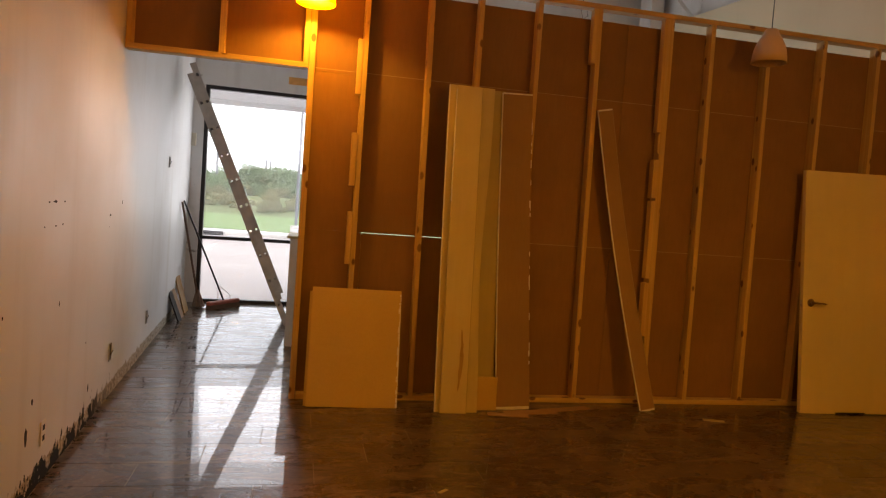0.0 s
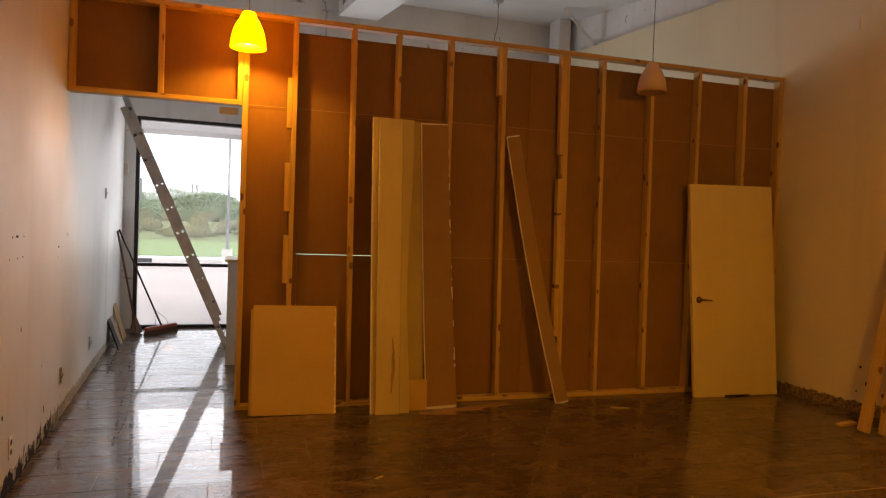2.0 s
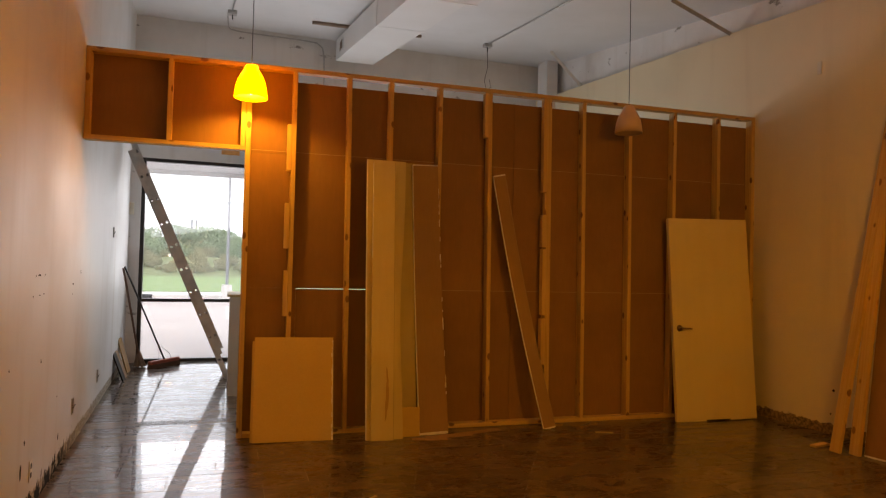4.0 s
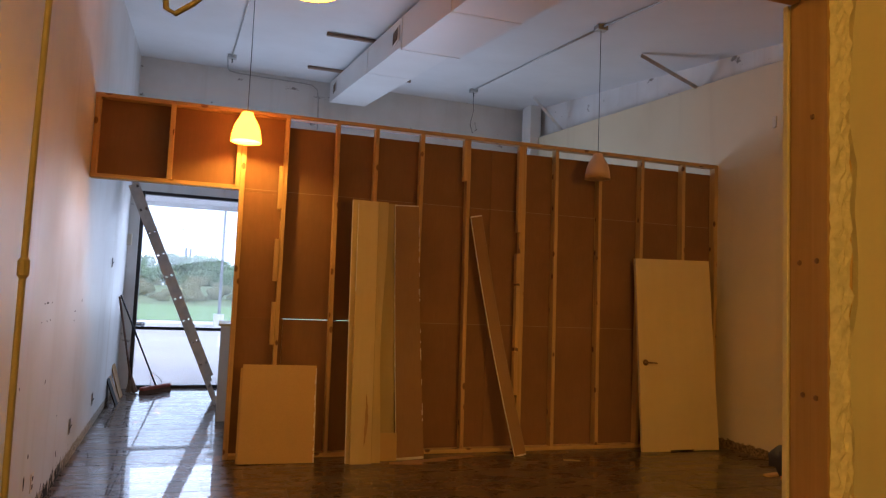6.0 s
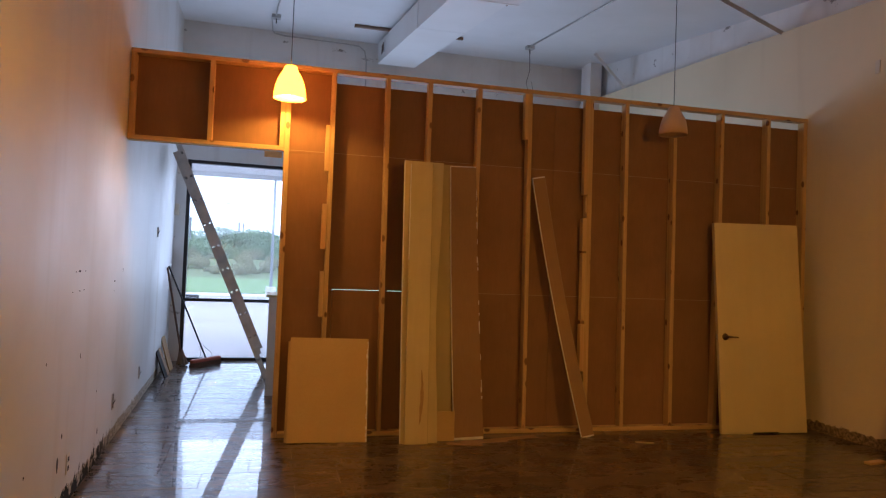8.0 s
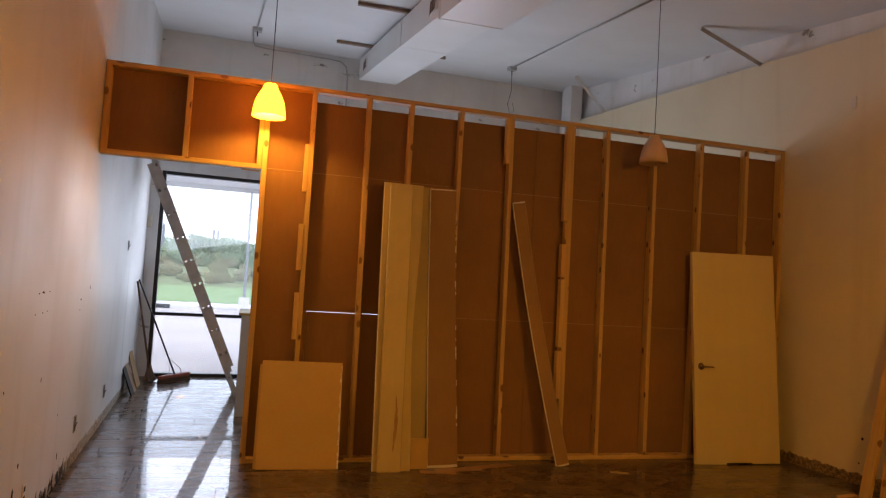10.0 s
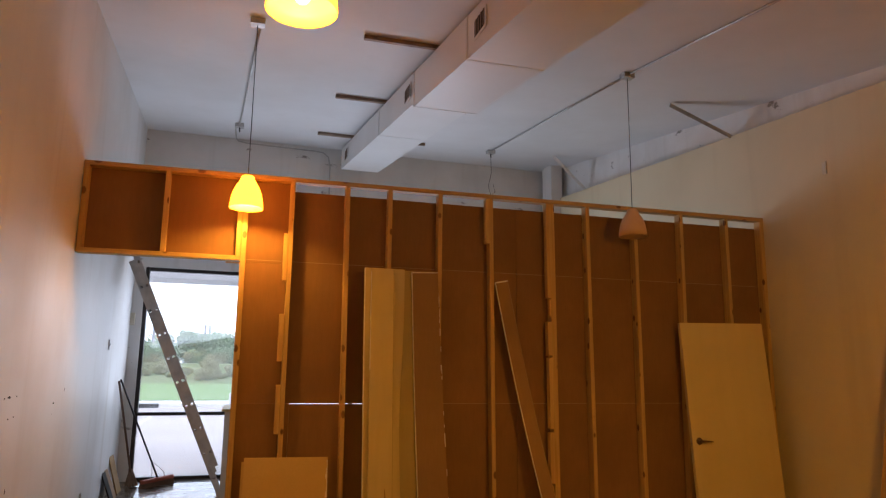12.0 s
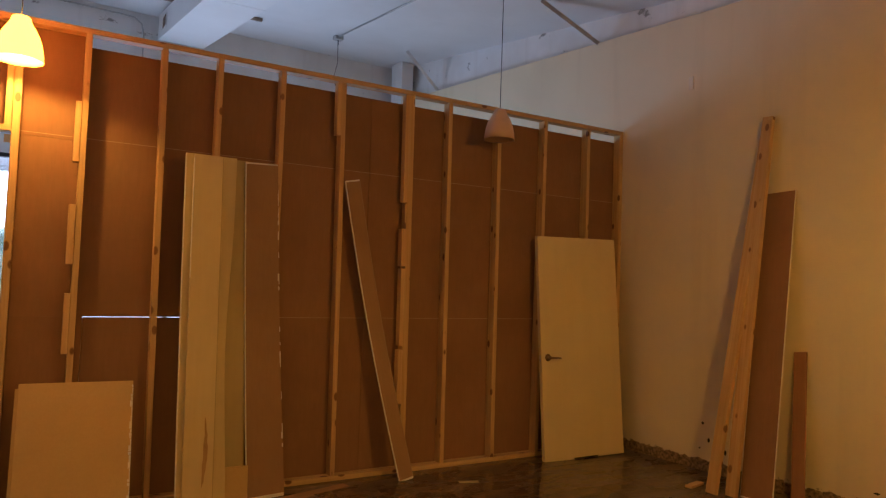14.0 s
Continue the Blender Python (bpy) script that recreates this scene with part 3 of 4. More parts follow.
def bowed(w0, w1, thick, length, bow, curl=0.0, rows=14):
    """A thin board whose middle sags back; w0 and w1: its width at the foot and at the head; curl lifts one long edge."""
    bm = bmesh.new()
    rings = []
    for i in range(rows + 1):
        k = i / rows
        w, y = w0 + (w1 - w0) * k, bow * math.sin(math.pi * k)
        c = curl * math.sin(math.pi * min(1.0, k * 1.15)) ** 2
        rings.append([bm.verts.new(p) for p in ((-w / 2, y - thick, length * k), (w / 2 - c, y - thick, length * k), (w / 2 - c, y, length * k), (-w / 2, y, length * k))])
    for a, b in zip(rings, rings[1:]):
        for j in range(4):
            bm.faces.new((a[j], a[(j + 1) % 4], b[(j + 1) % 4], b[j]))
    bm.faces.new(rings[0][::-1])
    bm.faces.new(rings[-1])
    return bm


def edge_of(w0, w1, thick, length, bow, side, wide, rows=14):
    """The pale long edge of a bowed board, a hair proud of it."""
    bm = bmesh.new()
    rings = []
    for i in range(rows + 1):
        k = i / rows
        x, y = side * (w0 + (w1 - w0) * k) / 2, bow * math.sin(math.pi * k)
        a, b = sorted((x + side * 0.0012, x - side * wide))
        z = 0.003 + (length - 0.006) * k
        rings.append([bm.verts.new(p) for p in ((a, y - thick - 0.001, z), (b, y - thick - 0.001, z), (b, y + 0.0006, z), (a, y + 0.0006, z))])
    for a, b in zip(rings, rings[1:]):
        for j in range(4):
            bm.faces.new((a[j], a[(j + 1) % 4], b[(j + 1) % 4], b[j]))
    bm.faces.new(rings[0][::-1])
    bm.faces.new(rings[-1])
    return bm


def front_lean(cx, y_foot, y_head, z_head, x_shift=0.0, z_foot=0.0):
    return (cx, y_foot, z_foot), (cx + x_shift, y_head, z_head)


f, h = front_lean(1.685, 4.80, 4.985, 0.838, 0.008)
t, n = leaning_board("particle_panel", "square particle board panel with a chipped edge leaning on studs", "panel", f, h, (1, 0, 0), 0.655, 0.019, M_PARTICLE)
rng = random.Random(5)
bm = bmesh.new()
z = 0.004
while z < n - 0.03:
    hh = rng.uniform(0.012, 0.04)
    box(bm, 0.3275 - rng.uniform(0.004, 0.016), 0.3285, -0.0205, -0.0005, z, z + hh)
    z += hh + rng.uniform(0.0, 0.006)
part("chipped_edge", bm, M_GYPSUM, t, "chipped pale edge")
part("back_panel", boxed(-0.345, -0.02, 0.004, 0.02, 0.004, n - 0.03, 0.001), M_PARTICLE, t)

STACK = "boards leaning on the partition"
f, h = front_lean(2.409, 4.685, 4.938, 2.402, 0.016)
m, n = leaning(f, h, (1, 0, 0))
t = thing("shelf_board", "tall cream laminate board with a brown water stain, leaning", "board", m, STACK)
part("panel", boxed(-0.0985, 0.0985, -0.016, 0, 0, n, 0.0015), M_CREAM, t)
part("edge_strip", boxed(-0.0998, -0.0950, -0.0172, 0.0004, n * 0.64, n - 0.03), M_GYPSUM, t, "pale worn edge")
part("edge_strip", boxed(0.0950, 0.0998, -0.0172, 0.0004, 0.01, n - 0.01), M_TAN, t, "tan edge strip")
bm = bmesh.new()
rng = random.Random(31)
left, right = [], []
for i in range(13):
    k = i / 12
    c, w = 0.028 + 0.016 * math.sin(k * 2.6) + rng.uniform(-0.003, 0.003), 0.012 * math.sin(math.pi * min(0.97, k + 0.03)) + rng.uniform(0, 0.004)
    z = 0.16 + 0.45 * k
    left.append(bm.verts.new((c - w, -0.0166, z)))
    right.append(bm.verts.new((c + w, -0.0166, z)))
for i in range(12):
    bm.faces.new((left[i], right[i], right[i + 1], left[i + 1]))
part("water_stain", bm, M_STAIN, t, "brown run-down water stain")
f, h = front_lean(2.436, 4.715, 4.958, 2.405, 0.012)
m, n = leaning(f, h, (1, 0, 0))
t = thing("shelf_board", "wide cream laminate board with a curled edge, leaning on studs", "board", m, STACK)
part("panel", bowed(0.320, 0.350, 0.016, n, 0.018, 0.030), M_CREAM, t)
part("edge_strip", edge_of(0.320, 0.350, 0.016, n, 0.018, -1, 0.006), M_GYPSUM, t, "pale worn edge")
f, h = front_lean(2.655, 4.845, 4.993, 2.40, -0.020)
m, n = leaning(f, h, (1, 0, 0))
t = thing("shelf_board", "tall tan board leaning behind another board", "board", m, STACK)
part("panel", bowed(0.20, 0.16, 0.015, n, 0.02), M_TAN, t)
f, h = front_lean(2.677, 4.770, 4.785, 0.25, 0.0)
leaning_board("board_offcut", "short pale particle board offcut standing on the floor", "board", f, h, (1, 0, 0), 0.17, 0.010, M_PARTICLE)
f, h = front_lean(2.9015, 4.805, 4.970, 2.395, -0.093)
m, n = leaning(f, h, (1, 0, 0))
t = thing("drywall_strip", "tall bowed strip of drywall, brown back outward, edge torn", "board", m, STACK)
part("panel", bowed(0.271, 0.240, 0.0135, n, 0.035), M_CARD, t)
part("edge_tape", edge_of(0.271, 0.240, 0.0135, n, 0.035, -1, 0.0065), M_GYPSUM, t, "pale raw board edge")
bm = bmesh.new()
rng = random.Random(9)
for i in range(22):
    z = rng.uniform(0.75, n - 0.1) if i < 17 else rng.uniform(0.1, 0.7)
    k = z / n
    x, y = (0.271 - 0.031 * k) / 2, 0.035 * math.sin(math.pi * k)
    box(bm, x - rng.uniform(0.002, 0.010), x + 0.002, y - 0.0148, y - 0.001, z, z + rng.uniform(0.02, 0.08))
tagged(part("torn_edge", bm, M_GYPSUM, t, "torn white gypsum edge"), kind="stuff")
part("raw_end", boxed(-0.13, 0.13, -0.0145, -0.0005, -0.0005, 0.022), M_GYPSUM, t, "raw white gypsum end")
part("raw_top", boxed(-0.117, 0.117, -0.0145, -0.0005, n - 0.010, n + 0.0005), M_GYPSUM, t, "raw white gypsum end")
# thin sheets lying at the foot
for i, (x, y, a, wd, dp) in enumerate(((3.02, 4.72, 8, 0.42, 0.10), (3.32, 4.80, 14, 0.45, 0.08), (2.82, 4.64, -10, 0.30, 0.07))):
    ob = part("board_scrap", boxed(-wd / 2, wd / 2, -dp / 2, dp / 2, 0, 0.006 + 0.001 * i, 0.001), M_CARD)
    ob.matrix_basis = pose(x, y, 0, 0, 0, a)
    tagged(ob, "thin torn board scrap lying on the floor", "scrap", "scraps on the floor")

f, h = front_lean(4.022, 4.80, 4.985, 2.350, -0.486)
m, n = leaning(f, h, (1, 0, 0.12))
t = thing("drywall_strip", "narrow bowed drywall strip leaning slantwise on a stud", "board", m, STACK)
part("panel", bowed(0.124, 0.124, 0.013, n, 0.065), M_CARD, t)
part("edge_tape", edge_of(0.124, 0.124, 0.013, n, 0.065, -1, 0.005), M_GYPSUM, t, "pale raw board edge")
part("edge_tape", edge_of(0.124, 0.124, 0.013, n, 0.065, 1, 0.0015), M_TAPE, t, "buff paper board edge")
part("raw_end", boxed(-0.060, 0.060, -0.0142, 0.0015, -0.0005, 0.014), M_GYPSUM, t, "raw white gypsum end")
part("raw_top", boxed(-0.060, 0.060, -0.0142, 0.0015, n - 0.012, n + 0.0005), M_GYPSUM, t, "raw white gypsum end")


# ---- the unhung door ----
def loose_door():
    f, h = (5.868, 4.80, 0.0), (5.842, 4.965, 2.032)
    m, n = leaning(f, h, (1, -0.06, 0))
    t = thing("loose_door", "cream flush door off its hinges, leaning, lever handle, chipped foot", "door", m)
    bm = boxed(-0.4575, 0.4575, -0.044, 0, 0.012, n, 0.002)
    box(bm, -0.4575, -0.13, -0.044, 0, 0.0, 0.0115)
    box(bm, 0.15, 0.4575, -0.044, 0, 0.0, 0.0115)
    part("leaf", bm, M_DOOR, t)
    part("chipped_foot", boxed(-0.132, 0.152, -0.0405, -0.004, 0.003, 0.0118), M_DARK, t, "dark splintered bottom edge")
    hd = part("handle", lathe([(0.0, -0.012), (0.031, -0.012), (0.033, -0.008), (0.033, 0.0), (0.0, 0.0)], 24), M_BRONZE, t, "aged bronze rose", True)
    hd.matrix_basis = pose(-0.385, -0.0445, 0.925, -90, 0, 0) @ pose(0, 0, 0, 180, 0, 0)
    bm = bmesh.new()
    tube(bm, (-0.385, -0.05, 0.925), (-0.385, -0.095, 0.925), 0.010)
    tube(bm, (-0.392, -0.093, 0.925), (-0.30, -0.097, 0.921), 0.0095, 0.008)
    tube(bm, (-0.30, -0.097, 0.921), (-0.272, -0.09, 0.917), 0.008, 0.006)
    part("lever", bm, M_BRONZE, t, "aged bronze lever", True)
    part("latch_plate", boxed(-0.4585, -0.4572, -0.034, -0.010, 0.89, 0.95), M_STEEL, t, "steel latch plate")


loose_door()


# ---- timber and boards against the east wall ----
def wall_lean(y_foot, y_head, x_foot, z_head, gap=0.0):
    return (x_foot, y_foot, 0.0), (right_x(y_head) - 0.004 - gap, y_head, z_head)


for (yf, yh, xf, zh, gap) in ((3.515, 3.42, 6.045, 3.02, 0.0), (3.40, 3.395, 6.13, 2.98, 0.045)):
    f, h = wall_lean(yf, yh, xf, zh, gap)
    m, n = leaning(f, h, (0, 1, 0))
    ob = part("loose_stud", boxed(-0.045, 0.045, 0, 0.038, 0, n, 0.002), M_STUD)
    ob.matrix_basis = m
    tagged(ob, "long knotty pine stud leaning against the cream wall", "timber", "studs leaning on the wall")
f, h = wall_lean(3.24, 3.325, 6.19, 2.39)
m, n = leaning(f, h, (0, 1, 0))
t = thing("drywall_strip", "wide brown-backed drywall strip leaning against the cream wall", "board", m, "boards leaning on the wall")
part("panel", boxed(-0.132, 0.132, 0, 0.013, 0, n, 0.001), M_PAPER, t)
for x in (-0.1335, 0.1310):
    part("edge_tape", boxed(x, x + 0.0018, -0.0005, 0.0135, 0.003, n - 0.003), M_GYPSUM, t, "pale raw board edge")
part("raw_end", boxed(-0.128, 0.128, -0.0008, 0.0137, -0.0004, 0.014), M_GYPSUM, t, "raw white gypsum end")
f, h = wall_lean(3.03, 3.145, 6.385, 1.12)
m, n = leaning(f, h, (0, 1, 0))
ob = part("short_plank", boxed(-0.05, 0.05, 0, 0.019, 0, n, 0.002), M_REDBROWN)
ob.matrix_basis = m
tagged(ob, "short brown plank leaning against the cream wall", "plank", "boards leaning on the wall")
ob = part("wood_scrap", boxed(-0.10, 0.10, -0.03, 0.03, 0, 0.02, 0.002), M_FRESH)
ob.matrix_basis = pose(6.08, 3.72, 0, 0, 0, 12)
tagged(ob, "short pine offcut lying on the floor", "scrap", "scraps on the floor")


# ---- lamps ----
SHADE_ROWS = [(0.012, 0.266), (0.040, 0.264), (0.050, 0.256), (0.055, 0.238), (0.066, 0.214), (0.083, 0.188), (0.101, 0.152), (0.115, 0.112), (0.125, 0.060), (0.131, 0.0),
              (0.128, 0.0), (0.122, 0.060), (0.112, 0.111), (0.098, 0.150), (0.080, 0.185), (0.063, 0.211), (0.050, 0.236), (0.012, 0.250)]


def pendant(x, y, rim, watts, drop, label, soft=0.03):
    lit = watts > 0
    top = deck_z(y)
    t = thing("pendant_lamp", label, "pendant lamp", pose(x, y, rim), "pendant lamps")
    part("shade", lathe(SHADE_ROWS, 36), M_SHADE if lit else M_SHADE_OFF, t, "", True)
    wire("cord", [(0, 0, 0.25), (0.001, 0, 0.7), (0, 0.001, top - rim - 0.05)], 0.0035, M_CORD, t)
    part("ceiling_box", boxed(-0.06, 0.06, -0.045, 0.045, top - rim - 0.055, top - rim - 0.0005, 0.004), M_GALV, t, "square galvanised junction box")
    b = part("bulb", lathe([(0.0, 0.030), (0.018, 0.033), (0.030, 0.050), (0.032, 0.070), (0.022, 0.100), (0.014, 0.125), (0.014, 0.235)], 18), M_BULB if lit else M_PLATE, t, "", True)
    if lit:
        b.visible_shadow = False
        l = new("bulb_light", bpy.data.lights.new("bulb_light", "POINT"))
        l.data.energy, l.data.color, l.data.shadow_soft_size = watts, BULB_C, soft
        l.matrix_world = pose(x, y, rim + drop)
    return t


pendant(1.262, 4.72, 2.80, 44, 0.058, "lit pendant lamp with glowing orange-yellow bell shade")
pendant(4.76, 4.72, 2.80, 0, 0.10, "unlit pendant lamp with beige bell shade on long cord")
pendant(1.43, 1.52, 2.83, 12, 0.03, "lit pendant lamp with glowing bell shade seen from below")
pendant(4.45, 1.20, 2.83, 112, 0.0, "lit pendant lamp with glowing bell shade nearer the cream wall", 0.09)
# added lamp, never in view: warms the doorway jamb from behind
pendant(0.78, -3.00, 2.45, 90, -0.02, "added unseen pendant lamp in the rear room that lights the door jamb")


# ---- overhead: duct, struts, conduit, braces ----
def duct():
    t = thing("air_duct", "white painted rectangular air duct hung below the deck", "air duct")

    def edge(y):
        return 2.62 - 0.038 * (y - 9.7)

    def low(y, d=0.0):
        return 4.645 + 0.118 * (y - 9.7) - d

    def run(y0, y1, grow, deep, name="duct_section"):
        bm = prism([(edge(y0), y0), (edge(y0) + 0.58 + grow, y0), (edge(y1) + 0.58 + grow, y1), (edge(y1), y1)],
                   [low(y0, deep)] * 2 + [low(y1, deep)] * 2, [deck_z(y0) - 0.045] * 2 + [deck_z(y1) - 0.045] * 2)
        part(name, bm, M_DUCT, t)

    run(6.955, 9.55, 0.0, 0.0)
    run(5.405, 6.945, 0.0, 0.002)
    run(3.905, 5.395, 0.06, 0.035)
    run(1.0, 3.895, 0.06, 0.037)
    run(-0.4, 0.995, 0.06, 0.035)
    for y, g, d in ((6.95, 0.0, 0.0), (5.40, 0.06, 0.035), (3.90, 0.06, 0.035)):
        bm = prism([(edge(y) - 0.006, y - 0.012), (edge(y) + 0.586 + g, y - 0.012), (edge(y) + 0.586 + g, y + 0.012), (edge(y) - 0.006, y + 0.012)],
                   low(y, d) - 0.006, deck_z(y) - 0.05)
        part("seam_flange", bm, M_DUCT, t)
    for y in (9.1, 5.62, 3.6):
        x = edge(y)
        z0 = low(y) + 0.07
        g = part("air_grille", boxed(x - 0.012, x - 0.0005, y - 0.13, y + 0.13, z0, z0 + 0.17, 0.003), M_DUCT, t)
        # no real opening: a dark sheet gives the shade inside the grille
        part("grille_opening", boxed(x - 0.0135, x - 0.0121, y - 0.11, y + 0.11, z0 + 0.02, z0 + 0.15), M_DARK, g, "dark sheet in place of the shaded slots")
        for i in range(4):
            part("slat", boxed(x - 0.018, x - 0.0137, y - 0.10 + 0.055 * i, y - 0.085 + 0.055 * i, z0 + 0.02, z0 + 0.15), M_BROWNSTEEL, g)
    for y in (4.71, 6.67, 8.69):
        zc = deck_z(y)
        part("hanger_channel", boxed(2.16, 3.75, y - 0.02, y + 0.02, zc - 0.045, zc - 0.006, 0.002), M_BROWNSTEEL, t, "rusty steel channel")


duct()


def conduit(name, label, pts, r=0.011):
    ob = wire(name, pts, r, M_GALV)
    tagged(ob, label, "conduit", "conduits")


H1 = (1.085, 8.72)
conduit("conduit", "thin galvanised conduit along the deck, bent down the front wall",
        [(1.285, 4.78, deck_z(4.78) - 0.02), (1.19, 6.7, deck_z(6.7) - 0.02), (H1[0], H1[1] - 0.07, deck_z(H1[1] - 0.07) - 0.02)])
conduit("conduit", "thin galvanised conduit along the deck, bent down the front wall",
        [(1.03, 8.78, deck_z(8.78) - 0.02), (1.03, 9.6, deck_z(9.6) - 0.03), (1.06, 9.74, 4.98), (1.2, 9.755, 4.965), (2.2, 9.79, 4.955), (2.36, 9.80, 4.945), (2.45, 9.812, 4.88), (2.48, 9.814, 4.72), (2.50, 9.814, 2.97)])
conduit("conduit", "thin galvanised conduit along the deck between lamp boxes",
        [(4.76, 4.66, deck_z(4.66) - 0.02), (4.90, 1.58, deck_z(1.58) - 0.02)])
conduit("conduit", "thin galvanised conduit along the deck between lamp boxes",
        [(4.765, 4.78, deck_z(4.78) - 0.02), (4.80, 8.65, deck_z(8.65) - 0.02)])
for x, y in ((H1[0], H1[1]), (4.81, 8.72)):
    z = deck_z(y)
    t = thing("junction_box", "galvanised ceiling junction box with short hook below", "junction box", pose(x, y, z), "junction boxes")
    part("body", boxed(-0.06, 0.06, -0.05, 0.05, -0.055, -0.0005, 0.004), M_GALV, t)
    part("hook", tubed((0, 0, -0.05), (0.003, 0, -0.12), 0.008), M_DARKMETAL, t)
wire_ob = wire("loose_wire", [(4.81, 8.72, deck_z(8.72) - 0.11), (4.83, 8.75, 4.55), (4.80, 8.8, 4.35), (4.86, 8.85, 4.22), (4.93, 8.85, 4.28), (4.90, 8.86, 4.40)], 0.004, M_CORD)
tagged(wire_ob, "thin loose wire dangling from the ceiling box", "wire")


def brace(y, top_x, label, strut, flange):
    x = right_x(y)
    a, b = Vector((x + 0.06, y, ledge_z(y) + 0.01)), Vector((top_x, y, deck_z(y) - 0.008))
    m, n = leaning(a, b, (0, 1, 0))
    t = thing("wall_brace", label, "brace", m, "wall braces")
    part("strut", boxed(-0.03, 0.03, 0, 0.005, 0, n, 0.001), strut, t)
    part("flange", boxed(-0.03, -0.025, 0.005, 0.05, 0, n, 0.001), flange, t)


# duller flange material paints in the shaded side of this pale brace
brace(5.42, 5.71, "steel angle brace from wall top to roof deck", M_DUCT, M_ALU)
brace(8.62, 5.83, "steel angle brace from wall top to roof deck, white", M_DUCT, M_DUCT)
ob = tagged(part("corner_column", boxed(6.12, 6.32, 9.35, 9.70, 0, deck_z(9.5), 0.004), M_UPPER), "white boxed column in the corner", "column", kind="structure")


# ---- left wall fittings and marks ----
def wall_plate(y, z, w, h, label, name="outlet", bare=True):
    x = left_x(y)
    t = thing(name, label, "outlet", pose(x, y, z, 0, 0, math.degrees(math.atan(SKEW))), "wall outlets")
    if bare:
        bm = bmesh.new()
        for a, b, c, d in ((-w / 2, w / 2, h / 2 - 0.004, h / 2), (-w / 2, w / 2, -h / 2, -h / 2 + 0.004), (-w / 2, -w / 2 + 0.004, -h / 2, h / 2), (w / 2 - 0.004, w / 2, -h / 2, h / 2)):
            box(bm, 0.0, 0.008, a, b, c, d)
        part("box_rim", bm, M_GALV, t, "bare metal box rim")
        # flat dark plate paints the shade of the box's hollow
        part("box_back", boxed(0.0005, 0.0025, -w / 2 + 0.004, w / 2 - 0.004, -h / 2 + 0.004, h / 2 - 0.004), M_DARK, t, "dark plate in place of the box's shaded inside")
        part("wire_stub", tubed((0.003, -0.01, -0.03), (0.022, 0.006, 0.012), 0.003), M_CORD, t)
        return
    part("plate", boxed(0.0, 0.006, -w / 2, w / 2, -h / 2, h / 2, 0.002), M_PLATE, t)
    for s in (-1, 1):
        part("socket", boxed(0.0055, 0.0072, -0.016, 0.016, s * 0.026 - 0.014, s * 0.026 + 0.014, 0.0006), M_DARK, t, "dark socket face")


wall_plate(3.50, 0.24, 0.075, 0.118, "ivory outlet plate hanging loose low on the wall", bare=False)
wall_plate(5.0, 0.315, 0.07, 0.125, "open dark electrical box low on the white wall")
wall_plate(6.55, 0.31, 0.07, 0.125, "open dark electrical box low on the white wall")
wall_plate(7.6, 1.78, 0.07, 0.115, "open dark switch box on the white wall", "light_switch")
marks = bmesh.new()
rng = random.Random(3)
for y, z, w, h in ((3.56, 1.365, 0.07, 0.016), (3.46, 1.362, 0.02, 0.012), (3.72, 1.365, 0.02, 0.01), (3.58, 1.245, 0.03, 0.01), (3.70, 1.25, 0.025, 0.01), (3.40, 1.245, 0.02, 0.008),
                   (4.82, 1.275, 0.05, 0.018), (4.80, 1.20, 0.015, 0.01), (3.70, 0.84, 0.012, 0.035), (5.2, 1.36, 0.012, 0.03), (3.32, 0.44, 0.03, 0.03), (4.3, 0.52, 0.012, 0.012),
                   (2.6, 0.42, 0.02, 0.02), (3.25, 0.30, 0.04, 0.10), (4.4, 0.22, 0.025, 0.05), (2.9, 0.9, 0.012, 0.02)):
    x = left_x(y)
    c = [(y + w / 2 * math.cos(a) * rng.uniform(0.6, 1.1), z + h / 2 * math.sin(a) * rng.uniform(0.6, 1.1)) for a in [i * math.pi / 5 for i in range(10)]]
    va = [marks.verts.new((left_x(p) - 0.002, p, q)) for p, q in c]
    vb = [marks.verts.new((left_x(p) + 0.0015, p, q)) for p, q in c]
    marks.faces.new(vb)
    for i in range(10):
        j = (i + 1) % 10
        marks.faces.new((va[i], va[j], vb[j], vb[i]))
tagged(part("wall_scuffs", marks, M_DARK), "dark scuffs and torn holes in the white wall paint", "scuffs", kind="stuff")
marks = bmesh.new()
for y, z, w, h in ((4.02, 0.41, 0.03, 0.03), (3.88, 0.43, 0.02, 0.02), (3.96, 0.27, 0.03, 0.05), (3.80, 0.20, 0.035, 0.045), (4.05, 0.19, 0.02, 0.02), (2.6, 0.18, 0.05, 0.02)):
    c = [(y + w / 2 * math.cos(a) * rng.uniform(0.6, 1.1), z + h / 2 * math.sin(a) * rng.uniform(0.6, 1.1)) for a in [i * math.pi / 5 for i in range(10)]]
    va = [marks.verts.new((right_x(p) + 0.002, p, q)) for p, q in c]
    vb = [marks.verts.new((right_x(p) - 0.0015, p, q)) for p, q in c]
    marks.faces.new(vb)
    for i in range(10):
        j = (i + 1) % 10
        marks.faces.new((va[i], va[j], vb[j], vb[i]))
tagged(part("wall_scuffs", marks, M_DARK), "dark chipped holes low on the cream wall", "scuffs", kind="stuff")
# flat peach-orange patch set on the front wall above the window
wall_mark = part("wall_patch", boxed(0.86, 1.25, front_y(1.07) - 0.004, front_y(1.07) + 0.004, 3.085, 3.185, 0.001), M_PEACH)
tagged(wall_mark, "peach-orange patch on the white wall over the window", "paint patch")
